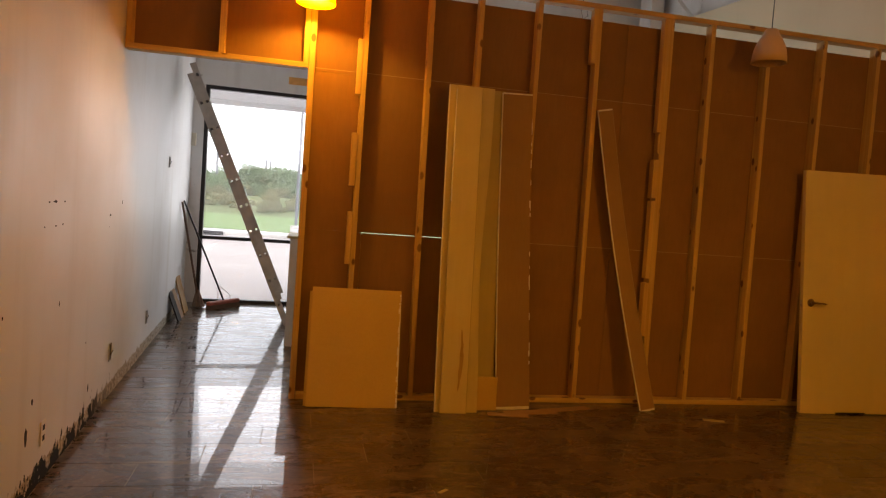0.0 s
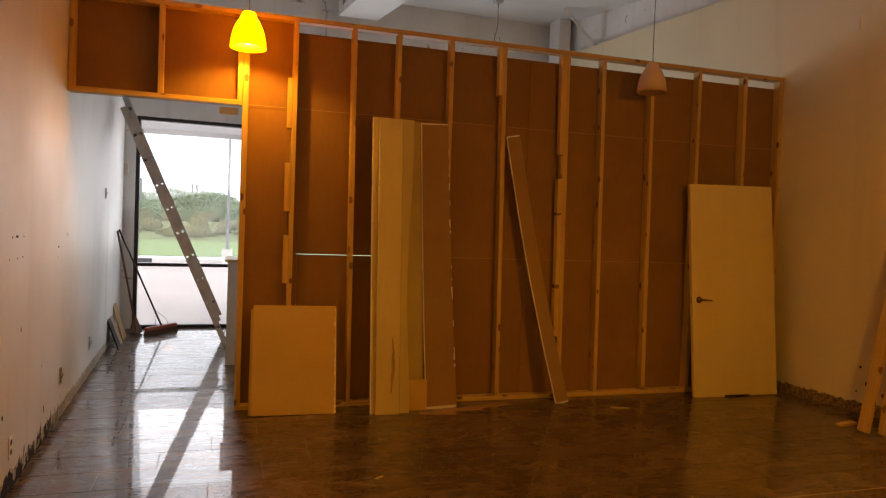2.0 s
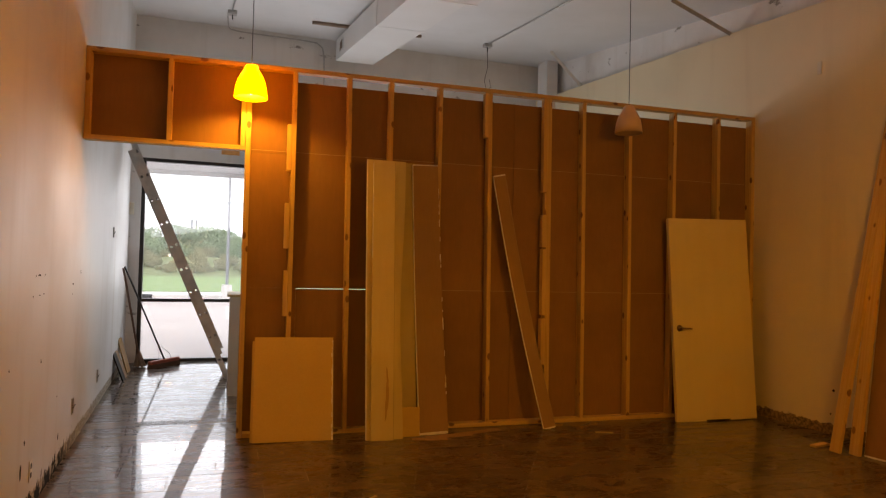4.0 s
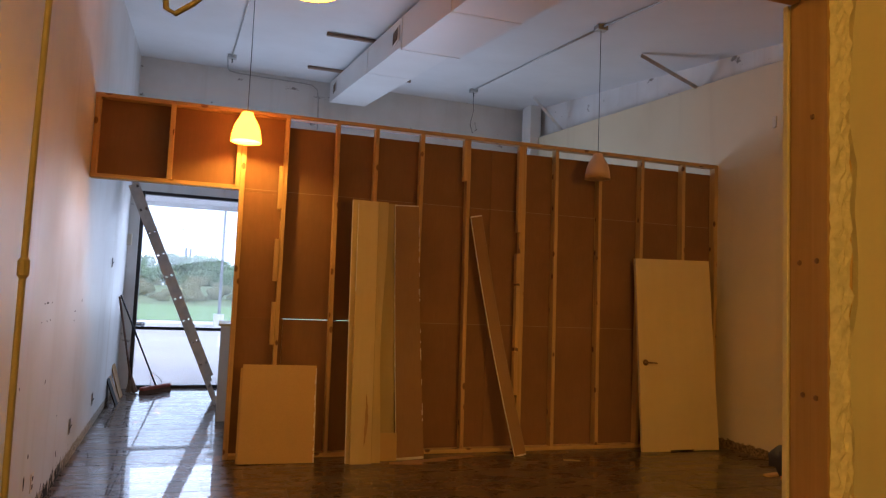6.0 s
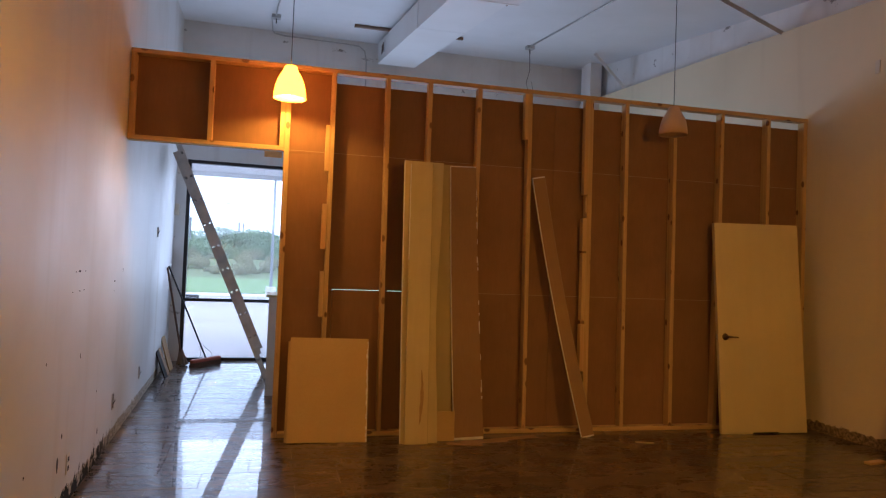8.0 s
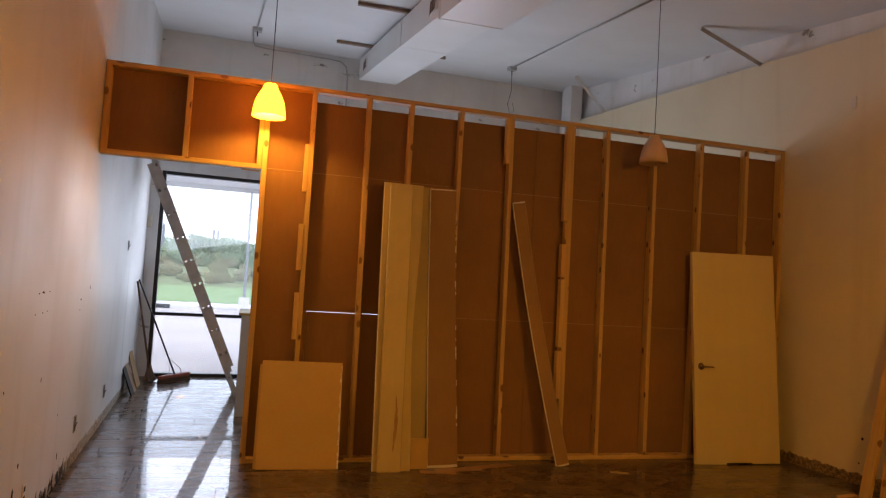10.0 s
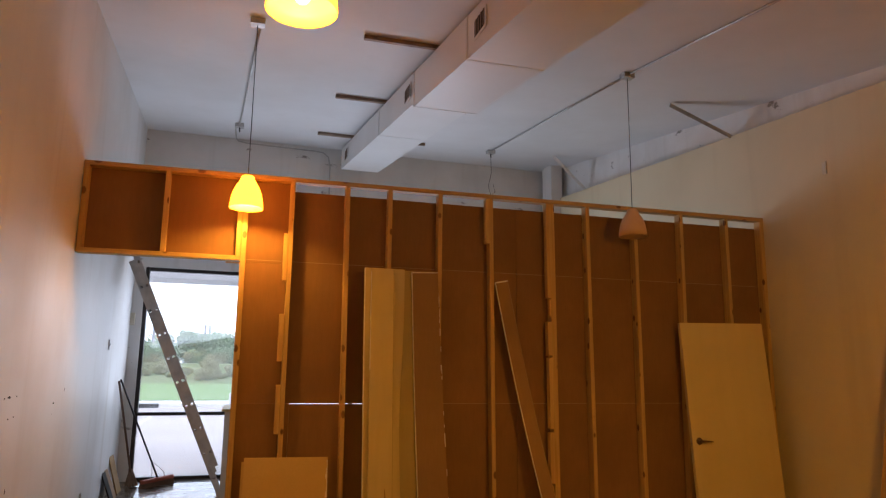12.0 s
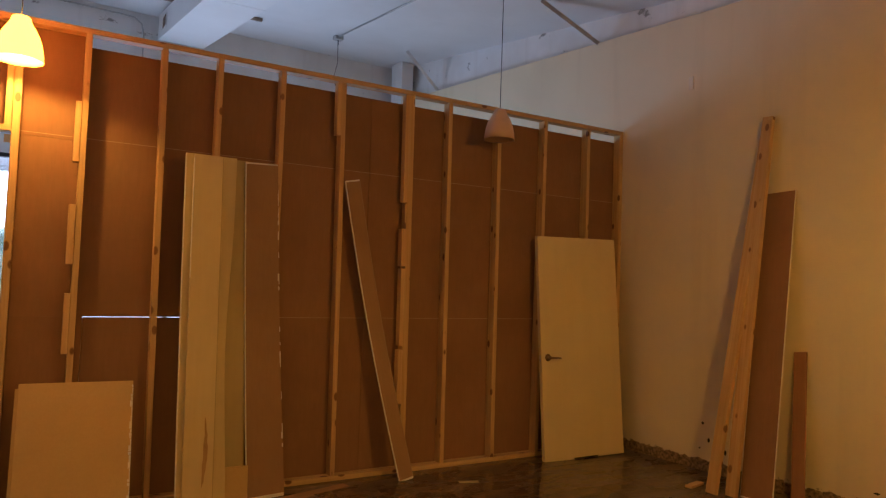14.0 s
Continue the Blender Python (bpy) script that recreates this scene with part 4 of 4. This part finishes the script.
sw = thing("junction_box", "small white cover box on the pier beside the window", "junction box", pose(-0.228, front_y(-0.228), 2.207))
part("cover", boxed(-0.055, 0.055, -0.045, 0.002, -0.085, 0.085, 0.006), M_PLATE, sw)
part("screw", lathe([(0.0, 0.002), (0.005, 0.001), (0.006, 0.0)], 10), M_STEEL, sw).matrix_basis = pose(0, -0.0448, 0.0, 90, 0, 0)
hp = part("wall_plate", boxed(right_x(4.2) - 0.008, right_x(4.2) + 0.004, 4.175, 4.225, 3.43, 3.55, 0.002), M_PLATE)
tagged(hp, "small ivory cover plate high on the wall", "plate")

# ---- front room: ladder, brooms, boards, counter ----
def drilled_rail(x0, x1, y0, y1, z0, z1, holes, rad):
    """A ladder rail with round holes through it from side to side."""
    bm = bmesh.new()
    c, half = (y0 + y1) / 2, (y1 - y0) / 2
    edge = z0
    for z in holes:
        box(bm, x0, x1, y0, y1, edge, z - half)
        edge = z + half
        n = 16
        rings = []
        for x in (x0, x1):
            inner, outer = [], []
            for i in range(n):
                a = 2 * math.pi * i / n
                ca, sa = math.cos(a), math.sin(a)
                q = half / max(abs(ca), abs(sa))
                inner.append(bm.verts.new((x, c + rad * ca, z + rad * sa)))
                outer.append(bm.verts.new((x, c + q * ca, z + q * sa)))
            rings.append((inner, outer))
        for i in range(n):
            j = (i + 1) % n
            for inner, outer in rings:
                bm.faces.new((inner[i], inner[j], outer[j], outer[i]))
            bm.faces.new((rings[0][0][i], rings[0][0][j], rings[1][0][j], rings[1][0][i]))
            bm.faces.new((rings[0][1][i], rings[0][1][j], rings[1][1][j], rings[1][1][i]))
    box(bm, x0, x1, y0, y1, edge, z1)
    bmesh.ops.remove_doubles(bm, verts=bm.verts[:], dist=1e-5)
    return bm


def ladder():
    foot, head = Vector((1.195, 8.30, 0.0)), Vector((-0.06, 8.23, 2.90))
    m, n = leaning(foot, head, (-0.07, 1, 0))
    t = thing("extension_ladder", "aluminium extension ladder leaning against the white side wall", "ladder", m)
    for off, z0, z1 in ((0.0, 0.0, n - 0.10), (-0.0662, 0.40, n)):
        zs = [z for z in [0.28 + 0.305 * i for i in range(11)] if z0 + 0.05 < z < z1 - 0.05]
        for s in (-0.2, 0.2):
            part("side_rail", drilled_rail(s - 0.012, s + 0.012, off, off + 0.066, z0, z1, zs, 0.0175), M_ALU, t)
        for z in zs:
            bm = bmesh.new()
            n2 = 16
            ring = [[bm.verts.new((x, off + 0.033 + q * math.cos(2 * math.pi * i / n2), z + q * math.sin(2 * math.pi * i / n2))) for i in range(n2)]
                    for x, q in ((-0.187, 0.0205), (0.187, 0.0205), (0.187, 0.0175), (-0.187, 0.0175))]
            for a, b in zip(ring, ring[1:] + ring[:1]):
                for i in range(n2):
                    bm.faces.new((a[i], a[(i + 1) % n2], b[(i + 1) % n2], b[i]))
            part("rung", bm, M_ALU, t, "hollow round rung", True)
    for s in (-0.2, 0.2):
        part("foot", boxed(s - 0.03, s + 0.02, -0.02, 0.05, 0.0, 0.07, 0.004), M_ALU, t, "hinged ladder shoe")
    part("rung_lock", boxed(-0.225, -0.2125, -0.03, 0.03, 0.34, 0.44, 0.003), M_GALV, t, "steel rung lock")


ladder()


def push_broom():
    t = thing("push_broom", "push broom with red block standing on the floor", "broom", pose(0.33, 9.30, 0, 0, 0, 57))
    part("block", boxed(-0.305, 0.305, -0.035, 0.035, 0.055, 0.105, 0.012), M_RED, t)
    bm = bmesh.new()
    for i in range(30):
        for j in range(4):
            x, y = -0.285 + i * 0.0196, -0.027 + j * 0.018
            tube(bm, (x, y, 0.056), (x * 1.03, y * 1.35, 0.0), 0.008, 0.011, 5)
    part("bristles", bm, M_BRISTLE, t, "worn brown bristles")
    inv = pose(0.33, 9.30, 0, 0, 0, 57).inverted()
    a, b = Vector((0.0, 0.0, 0.10)), inv @ Vector((left_x(8.9) + 0.03, 8.9, 1.38))
    part("handle", tubed(a, b, 0.012), M_DARKMETAL, t, "dark metal handle")
    d = (b - a).normalized()
    for s in (-1, 1):
        wire("brace_wire", [(s * 0.14, 0, 0.10), (s * 0.11, 0.0, 0.17), a + d * 0.26], 0.004, M_STEEL, t)


push_broom()


def mop():
    t = thing("old_mop", "worn mop with wooden handle leaning in the corner", "mop", pose(0.0, 9.28, 0))
    part("handle", tubed((0, 0, 0.16), (left_x(8.75) + 0.022, -0.5, 1.36), 0.014), M_BRISTLE, t, "dark wooden handle")
    bm = bmesh.new()
    r = random.Random(8)
    for i in range(26):
        a = r.uniform(0, 6.28)
        k = r.uniform(0.02, 0.09)
        tube(bm, (0.012 * math.cos(a), 0.012 * math.sin(a), 0.22), (0.02 + k * math.cos(a), k * math.sin(a), r.uniform(0.0, 0.03)), 0.010, 0.014, 5)
    part("yarn", bm, M_MOP, t, "grey-brown stringy yarn")


mop()
for (y, w, hgt, mat, lab) in ((8.86, 0.30, 0.44, M_BOX, "brown board offcut leaning against the white wall"), (8.42, 0.22, 0.33, M_CARD, "brown board offcut leaning against the white wall"), (8.20, 0.20, 0.33, M_DARK, "small black panel leaning against the white wall")):
    f = (left_x(y) + 0.13, y, 0.0)
    h = (left_x(y) + 0.004, y + 0.005, hgt)
    m, n = leaning(f, h, (0, 1, 0))
    ob = part("leaning_offcut", boxed(-w / 2, w / 2, -0.001, 0.015, 0, n, 0.001), mat)
    ob.matrix_basis = m
    tagged(ob, lab, "board", "offcuts by the window")


def counter():
    t = thing("counter_cabinet", "grey laminate counter cabinet beyond the partition", "cabinet", pose(1.425, 7.35, 0))
    part("body", boxed(-0.26, 0.26, -0.45, 0.45, 0.0, 1.09, 0.003), M_GREYCAB, t)
    part("top", boxed(-0.29, 0.28, -0.47, 0.47, 1.0905, 1.115, 0.003), M_TAN, t)
    part("kick_board", boxed(-0.263, -0.2605, -0.44, 0.44, 0.0, 0.08), M_DARK, t)


counter()

# ---- doorway: dangling cable, bucket; things by the east wall ----
def cable_at(z):
    k = (z - 1.1) / 0.6
    return (0.922 + 0.006 * k + 0.004 * math.sin(z * 3.1), -0.60 - 0.018 * k + 0.004 * math.cos(z * 2.3), z)


cab = thing("dangling_cable", "tan electric cable hanging down in the doorway", "cable")
wire("cable", [(0.925, DW0 - 0.004, 2.24), (0.925, DW0 - 0.012, 2.20), (0.926, -0.56, 2.11)] + [cable_at(1.98 - i * 0.07) for i in range(28)], 0.0036, M_CABLE, cab)
part("staple", boxed(0.915, 0.935, DW0 - 0.0085, DW0 - 0.0001, 2.225, 2.24), M_STEEL, cab)
wire("spare_loop", [(1.02, -0.48, DH - 0.002), (1.026, -0.48, 1.93), (1.034, -0.48, 1.868), (1.046, -0.48, 1.862), (1.068, -0.48, 1.880), (1.10, -0.48, 1.915), (1.14, -0.48, 1.97), (1.17, -0.48, DH - 0.002)], 0.004, M_CABLE, cab)
for z in (0.62, 1.50):
    part("tie", lathe([(0.0032, -0.012), (0.0062, -0.008), (0.0062, 0.008), (0.0032, 0.012)], 10), M_CABLE, cab).matrix_basis = pose(*cable_at(z))
def tall_bin():
    t = thing("waste_bin", "tall orange plastic bin with dark blue bag over its rim", "bin", pose(2.82, -0.07, 0) @ Matrix.Diagonal((1, 1, 1.115, 1)))
    part("body", lathe([(0.0, 0.0), (0.20, 0.0), (0.21, 0.015), (0.235, 0.93), (0.245, 0.935), (0.245, 0.965), (0.235, 0.965), (0.225, 0.94), (0.20, 0.02), (0.0, 0.02)], 36), M_ORANGE, t, "", True)
    bm = lathe([(0.0, 1.008), (0.09, 1.010), (0.19, 1.004), (0.248, 0.994), (0.262, 0.975), (0.258, 0.952), (0.250, 0.952), (0.249, 0.972), (0.0, 0.98)], 32)
    r = random.Random(4)
    for v in bm.verts:
        v.co += Vector((r.uniform(-1, 1), r.uniform(-1, 1), r.uniform(-1, 1))) * 0.008
    part("bag", bm, M_NAVY, t, "crumpled dark blue plastic bag", True)
    b = thing("spray_bottle", "pale plastic spray bottle standing on the bagged bin", "bottle", pose(2.70, -0.05, 1.116))
    part("bottle_body", lathe([(0.0, 0.0), (0.033, 0.0), (0.036, 0.006), (0.036, 0.085), (0.028, 0.112), (0.014, 0.128), (0.014, 0.14), (0.0, 0.14)], 20), M_PLATE, b, "", True)
    part("trigger_head", boxed(-0.042, 0.022, -0.013, 0.013, 0.1405, 0.176, 0.005), M_GYPSUM, b, "white spray head")
    part("trigger", boxed(-0.036, -0.028, -0.006, 0.006, 0.098, 0.140, 0.002), M_GYPSUM, b)


tall_bin()


def floor_box():
    t = thing("cardboard_box", "brown cardboard carton against the cream wall", "box", pose(6.41, 2.42, 0, 0, 0, 3))
    part("carton", boxed(-0.17, 0.17, -0.28, 0.28, 0, 0.135, 0.004), M_CARD, t)
    part("flap", boxed(-0.172, 0.0, -0.282, 0.282, 0.1355, 0.1395, 0.001), M_CARD, t)
    part("printed_mark", boxed(-0.1722, -0.1702, -0.20, -0.15, 0.03, 0.09), M_PAPER, t, "dark printed square")
    c = thing("cardboard_box", "small dark brown carton standing on the floor", "box", pose(5.242, 2.063, 0, 0, 0, -56))
    part("carton", boxed(-0.13, 0.13, -0.12, 0.12, 0, 0.28, 0.004), M_PAPER, c)
    part("flap", boxed(-0.132, -0.002, -0.122, 0.122, 0.2805, 0.2845, 0.001), M_PAPER, c)
    part("flap", boxed(0.002, 0.132, -0.122, 0.122, 0.2805, 0.2845, 0.001), M_PAPER, c)
    m, n = leaning((5.083, 1.955, 0), (5.140, 1.994, 0.31), (0.56, -0.83, 0))
    d = thing("floor_panel", "dull brown dusty board leaning on a carton", "panel", m)
    part("panel", boxed(-0.175, 0.175, -0.014, 0, 0, n, 0.002), M_DUSTY, d)
    part("edge_tape", boxed(-0.176, -0.170, -0.0145, 0.001, 0.002, n - 0.002), M_CARD, d, "pale edge")
    part("edge_tape", boxed(-0.169, 0.175, -0.0145, 0.001, n - 0.006, n + 0.001), M_CARD, d, "pale edge")
    p = thing("caulk_gun", "black caulking gun with white nozzle lying on the floor", "tool", pose(4.84, 1.93, 0.024, 0, 0, -30))
    part("barrel", tubed((-0.14, 0, 0), (0.06, 0, 0), 0.024), M_BLACK, p)
    part("nozzle", tubed((0.06, 0, 0), (0.15, 0, -0.006), 0.012, 0.004), M_PLATE, p, "white plastic nozzle")
    part("handle", boxed(-0.15, -0.11, -0.09, 0.0, -0.012, 0.012, 0.004), M_BLACK, p)


floor_box()


for x, y, a, n, w in ((2.36, 2.17, 91, 0.62, 0.016), (2.22, 2.52, 20, 0.09, 0.05), (4.45, 4.55, -20, 0.16, 0.05), (2.05, 3.3, 40, 0.07, 0.02)):
    ob = part("floor_debris", boxed(-n / 2, n / 2, -w / 2, w / 2, 0, 0.004, 0.001), M_TAN)
    ob.matrix_basis = pose(x, y, 0.0006, 0, 0, a)
    tagged(ob, "thin pale splinter of board lying on the floor", "scrap", "scraps on the floor")


# ---- outdoors ----
def sheet(name, label, x0, x1, y0, y1, z, mat, cat, n=1):
    return tagged(part(name, boxed(x0, x1, y0, y1, z - 0.3, z), mat), label, cat, kind="structure")


sheet("ground", "rough open field reaching the horizon", -900, 900, 10.9, 2400, -0.22, M_FIELD, "ground")
sheet("pavement", "pale concrete parking lot before the shop", -120, 120, 10.15, 31.0, -0.12, M_LOT, "pavement")
tagged(part("kerb", boxed(-120, 120, 31.0, 31.35, -0.3, 0.03, 0.02), M_KERB), "pale concrete kerb at the lot's edge", "kerb", kind="structure")
sheet("road", "grey road beyond the lot", -400, 400, 31.35, 37.5, -0.13, M_KERB, "road")
sheet("lawn", "strip of bright mown grass", -300, 300, 37.5, 76, -0.10, M_GRASS, "grass")
# unseen ends are lengthened so the sun casts no slanting edge on the panes
tagged(part("storefront_canopy", boxed(-24, 30, 10.15, 11.5, 3.02, 3.32), M_CANOPY), "pale canopy soffit over the shop front", "canopy", kind="structure")
tagged(part("canopy_fascia", boxed(-24, 30, 11.503, 11.6, 2.95, 3.40), M_KERB), "pale grey metal fascia along the canopy", "canopy", kind="structure")
for x in (-12.0, 19.0):
    tagged(part("canopy_post", boxed(x - 0.1, x + 0.1, 11.25, 11.45, -0.12, 3.018), M_CANOPY), "pale canopy post on the pavement", "post", kind="structure")
for x in (-9.6, -6.9, -4.2, -1.5, 1.2, 3.9, 6.6):
    tagged(part("parking_line", boxed(x - 0.05, x + 0.05, 19.5, 24.8, -0.1199, -0.116), M_KERB), "worn white parking line on the concrete", "road marking", "parking lines", kind="structure")
tagged(part("wheel_stop", boxed(-2.75, -1.85, 30.3, 30.5, -0.12, 0.06, 0.02), M_DARKMETAL), "dark drain box at the kerb", "drain")


def leaf_cloud(seed, w, d, h, count, mat):
    """Many small tilted leaf cards in clumps, with gaps and an uneven outline."""
    r = random.Random(seed)
    verts, faces = [], []
    clumps = [(r.uniform(-w, w) * 0.8, r.uniform(-d, d) * 0.8, h * r.uniform(0.25, 0.9), r.uniform(0.35, 0.6) * min(w, h)) for _ in range(12)]
    for _ in range(count):
        cx, cy, cz, cr = r.choice(clumps)
        v = Vector((r.gauss(0, 1), r.gauss(0, 1), r.gauss(0, 0.8)))
        v = v.normalized() * cr * r.uniform(0.55, 1.0)
        c = Vector((cx, cy, cz)) + v
        c.z = max(0.15, c.z)
        s = r.uniform(0.10, 0.24)
        q = Euler((r.uniform(0, 3), r.uniform(0, 3), r.uniform(0, 6))).to_matrix()
        k = len(verts)
        for p in ((-s, 0, 0), (0, -s * 0.5, 0.02), (s, 0, 0), (0, s * 0.5, 0.02)):
            verts.append(c + q @ Vector(p))
        faces.append((k, k + 1, k + 2, k + 3))
    data = bpy.data.meshes.new("crown")
    data.from_pydata([tuple(v) for v in verts], [], faces)
    data.materials.append(mat)
    return data


crowns = [leaf_cloud(40 + i, 2.8, 2.0, 4.2, 4200, M_LEAF) for i in range(4)]
bushes = [leaf_cloud(60 + i, 3.4, 2.4, 3.8, 3200, M_BRUSH) for i in range(3)]
trunk_bm = bmesh.new()
tube(trunk_bm, (0, 0, 0), (0.1, 0, 1.6), 0.16, 0.10, 8)
tube(trunk_bm, (0.1, 0, 1.5), (0.8, 0.3, 2.9), 0.08, 0.03, 6)
tube(trunk_bm, (0.1, 0, 1.5), (-0.7, -0.2, 2.8), 0.08, 0.03, 6)
tube(trunk_bm, (0.05, 0, 1.2), (0.2, -0.6, 2.7), 0.06, 0.03, 6)
first = thing("tree", "leafy green roadside tree in a hedgerow", "tree", pose(0, 0, 0), "trees beyond the field")
tr_ob = part("trunk", trunk_bm, M_TRUNK, first)
cr_ob = new("crown", crowns[0])
cr_ob.parent = first
r = random.Random(11)
spots = [(-62 + 2.1 * i + r.uniform(-1, 1), 109 + r.uniform(-6, 6), r.uniform(0.72, 1.08)) for i in range(50)]
spots += [(-56 + 2.7 * i + r.uniform(-1.5, 1.5), 97 + r.uniform(-3, 3), r.uniform(0.38, 0.62)) for i in range(38)]
spots += [(-40 + 2.3 * i + r.uniform(-1.5, 1.5), r.uniform(80, 93), r.uniform(0.10, 0.24)) for i in range(36)]
spots += [(r.uniform(-32, 26), r.uniform(79, 96), r.uniform(0.14, 0.36)) for i in range(110)]


def bank_z(y):
    """The height of the ground: a low grassy bank rises behind the lawn."""
    return -0.22 + 2.3 * max(0.0, min(1.0, (y - 76.0) / 17.0))


bank = bmesh.new()
rows = [[bank.verts.new((-140 + 7 * i, y, bank_z(y) + (r.uniform(-0.05, 0.06) if 77 < y < 130 else 0))) for i in range(41)] for y in (75.9, 78, 81, 84, 87, 90, 93, 97, 104, 112, 125, 160)]
for a, b in zip(rows, rows[1:]):
    for i in range(40):
        bank.faces.new((a[i], a[i + 1], b[i + 1], b[i]))
tagged(part("bank", bank, M_FIELD, None, "", True), "low bank of rough olive grass behind the lawn", "ground", kind="structure")
for i, (x, y, s) in enumerate(spots):
    if i == 0:
        first.matrix_basis = pose(x, y, bank_z(y) - 0.1) @ Matrix.Scale(s, 4)
        continue
    t = thing("tree", "leafy green roadside tree in a hedgerow" if s > 0.7 else "low leafy shrub at the field's edge", "tree" if s > 0.7 else "shrub",
              pose(x, y, bank_z(y) - 0.1, 0, 0, r.uniform(0, 360)) @ Matrix.Scale(s, 4), "trees beyond the field" if s > 0.7 else "shrubs at the field's edge")
    if s <= 0.7:
        t.name = "shrub"
    o = new("trunk", tr_ob.data)
    o.parent = t
    o = new("crown", crowns[i % 4] if s > 0.37 else bushes[i % 3])
    o.parent = t
for x, y, hgt in ((-10.2, 100, 7.7), (-8.0, 190, 12.7), (-6.9, 190, 12.5), (-8.0, 112, 6.2)):
    tagged(part("utility_pole", tubed((x, y, -0.3), (x, y, hgt), 0.22 if y < 150 else 0.36, 0.16 if y < 150 else 0.30, 8), M_POLE), "thin distant utility pole", "pole", "utility poles")


def street_lamp(x, y):
    t = thing("street_lamp", "tall grey parking lot light pole on a white base", "street lamp", pose(x, y, -0.12))
    part("base", tubed((0, 0, 0), (0, 0, 0.62), 0.24, 0.22, 14), M_KERB, t, "white concrete base")
    part("pole", tubed((0, 0, 0.6), (0, 0, 5.6), 0.07, 0.055, 10), M_POLE, t)
    part("lamp_head", boxed(-0.13, 0.13, -0.16, 0.16, 5.6, 5.74, 0.02), M_POLE, t)


street_lamp(1.14, 30.2)
for x in (-60, 60):
    tagged(part("utility_pole", tubed((x, 75, -0.3), (x, 75, 8.8), 0.16, 0.10, 8), M_POLE), "wooden pole carrying a power line", "pole", "utility poles")
lines = wire("power_line", [(-60, 75, 8.4), (-20, 75, 7.9), (20, 75, 7.7), (60, 75, 8.2)], 0.03, M_CORD)
tagged(lines, "thin dark power line across the sky", "power line")


def far_house(x, y):
    t = thing("far_house", "distant low house with terracotta roof among trees", "house", pose(x, y, 0.9))
    part("wall", boxed(-1.5, 1.5, -2, 2, 0, 3.7), M_FARWALL, t)
    part("roof", prism([(-1.8, -2.3), (1.8, -2.3), (1.8, 2.3), (-1.8, 2.3)], 3.7, 3.8), M_ROOFRED, t)
    bm = bmesh.new()
    vs = [bm.verts.new(p) for p in ((-1.8, -2.3, 3.801), (1.8, -2.3, 3.801), (1.8, 2.3, 3.801), (-1.8, 2.3, 3.801), (-0.9, 0, 5.3), (0.9, 0, 5.3))]
    for f in ((0, 1, 5, 4), (1, 2, 5), (2, 3, 4, 5), (3, 0, 4)):
        bm.faces.new([vs[i] for i in f])
    part("roof_slope", bm, M_ROOFRED, t)
    for x0 in (-1.1, 0.3):
        part("window", boxed(x0, x0 + 0.8, -2.03, -2.001, 2.0, 3.1), M_DARK, t)


far_house(-0.7, 117)


# ---- floor tiles ----
TW, TD, GAP = 0.915, 0.305, 0.0042


def tile_mesh():
    bm = boxed(-(TW - GAP) / 2, (TW - GAP) / 2, -(TD - GAP) / 2, (TD - GAP) / 2, -0.0035, 0.0, 0.0)
    data = bpy.data.meshes.new("tile")
    bm.to_mesh(data)
    bm.free()
    data.materials.append(M_TILE)
    return data


TILE = tile_mesh()
rest_v, rest_f = [], []
count = 0
rng = random.Random(21)
for j in range(-15, 26):
    y = 2.505 + (j + 0.5) * TD
    if not (REAR < y < 9.72):
        continue
    for i in range(-3, 14):
        x = 0.02 + (i + (j % 3) / 3.0) * TW
        x0, x1 = max(x - TW / 2, left_x(y)), min(x + TW / 2, right_x(y))
        if x1 - x0 < 0.06:
            continue
        whole = x1 - x0 > TW - 0.001
        if whole and 0.9 < y < 9.0 and count < 290:
            o = new("tile", TILE)
            o.location = (x, y, rng.uniform(-0.0004, 0.0004))
            o.rotation_euler = (rng.uniform(-0.0011, 0.0011), rng.uniform(-0.0011, 0.0011), 0)
            o.parent = floor
            count += 1
        else:
            k = len(rest_v)
            y0, y1, g = y - TD / 2, y + TD / 2, GAP / 2
            for z in (-0.0035, 0.0):
                rest_v += [(x0 + g, y0 + g, z), (x1 - g, y0 + g, z), (x1 - g, y1 - g, z), (x0 + g, y1 - g, z)]
            rest_f += [(k + 4, k + 5, k + 6, k + 7), (k, k + 1, k + 5, k + 4), (k + 1, k + 2, k + 6, k + 5), (k + 2, k + 3, k + 7, k + 6), (k + 3, k, k + 4, k + 7)]
data = bpy.data.meshes.new("edge_tiles")
data.from_pydata(rest_v, [], rest_f)
data.materials.append(M_TILE)
for x0, x1, y, w in ((2.95, 6.1, 2.505, 0.010), (3.0, 5.2, 1.895, 0.012)):
    o = part("grout_line", boxed(x0, x1, y - w / 2, y + w / 2, -0.003, 0.0008), M_PALEGROUT, floor, "pale grout standing proud")
o = tagged(new("edge_tiles", data), kind="stuff")
o.parent = floor
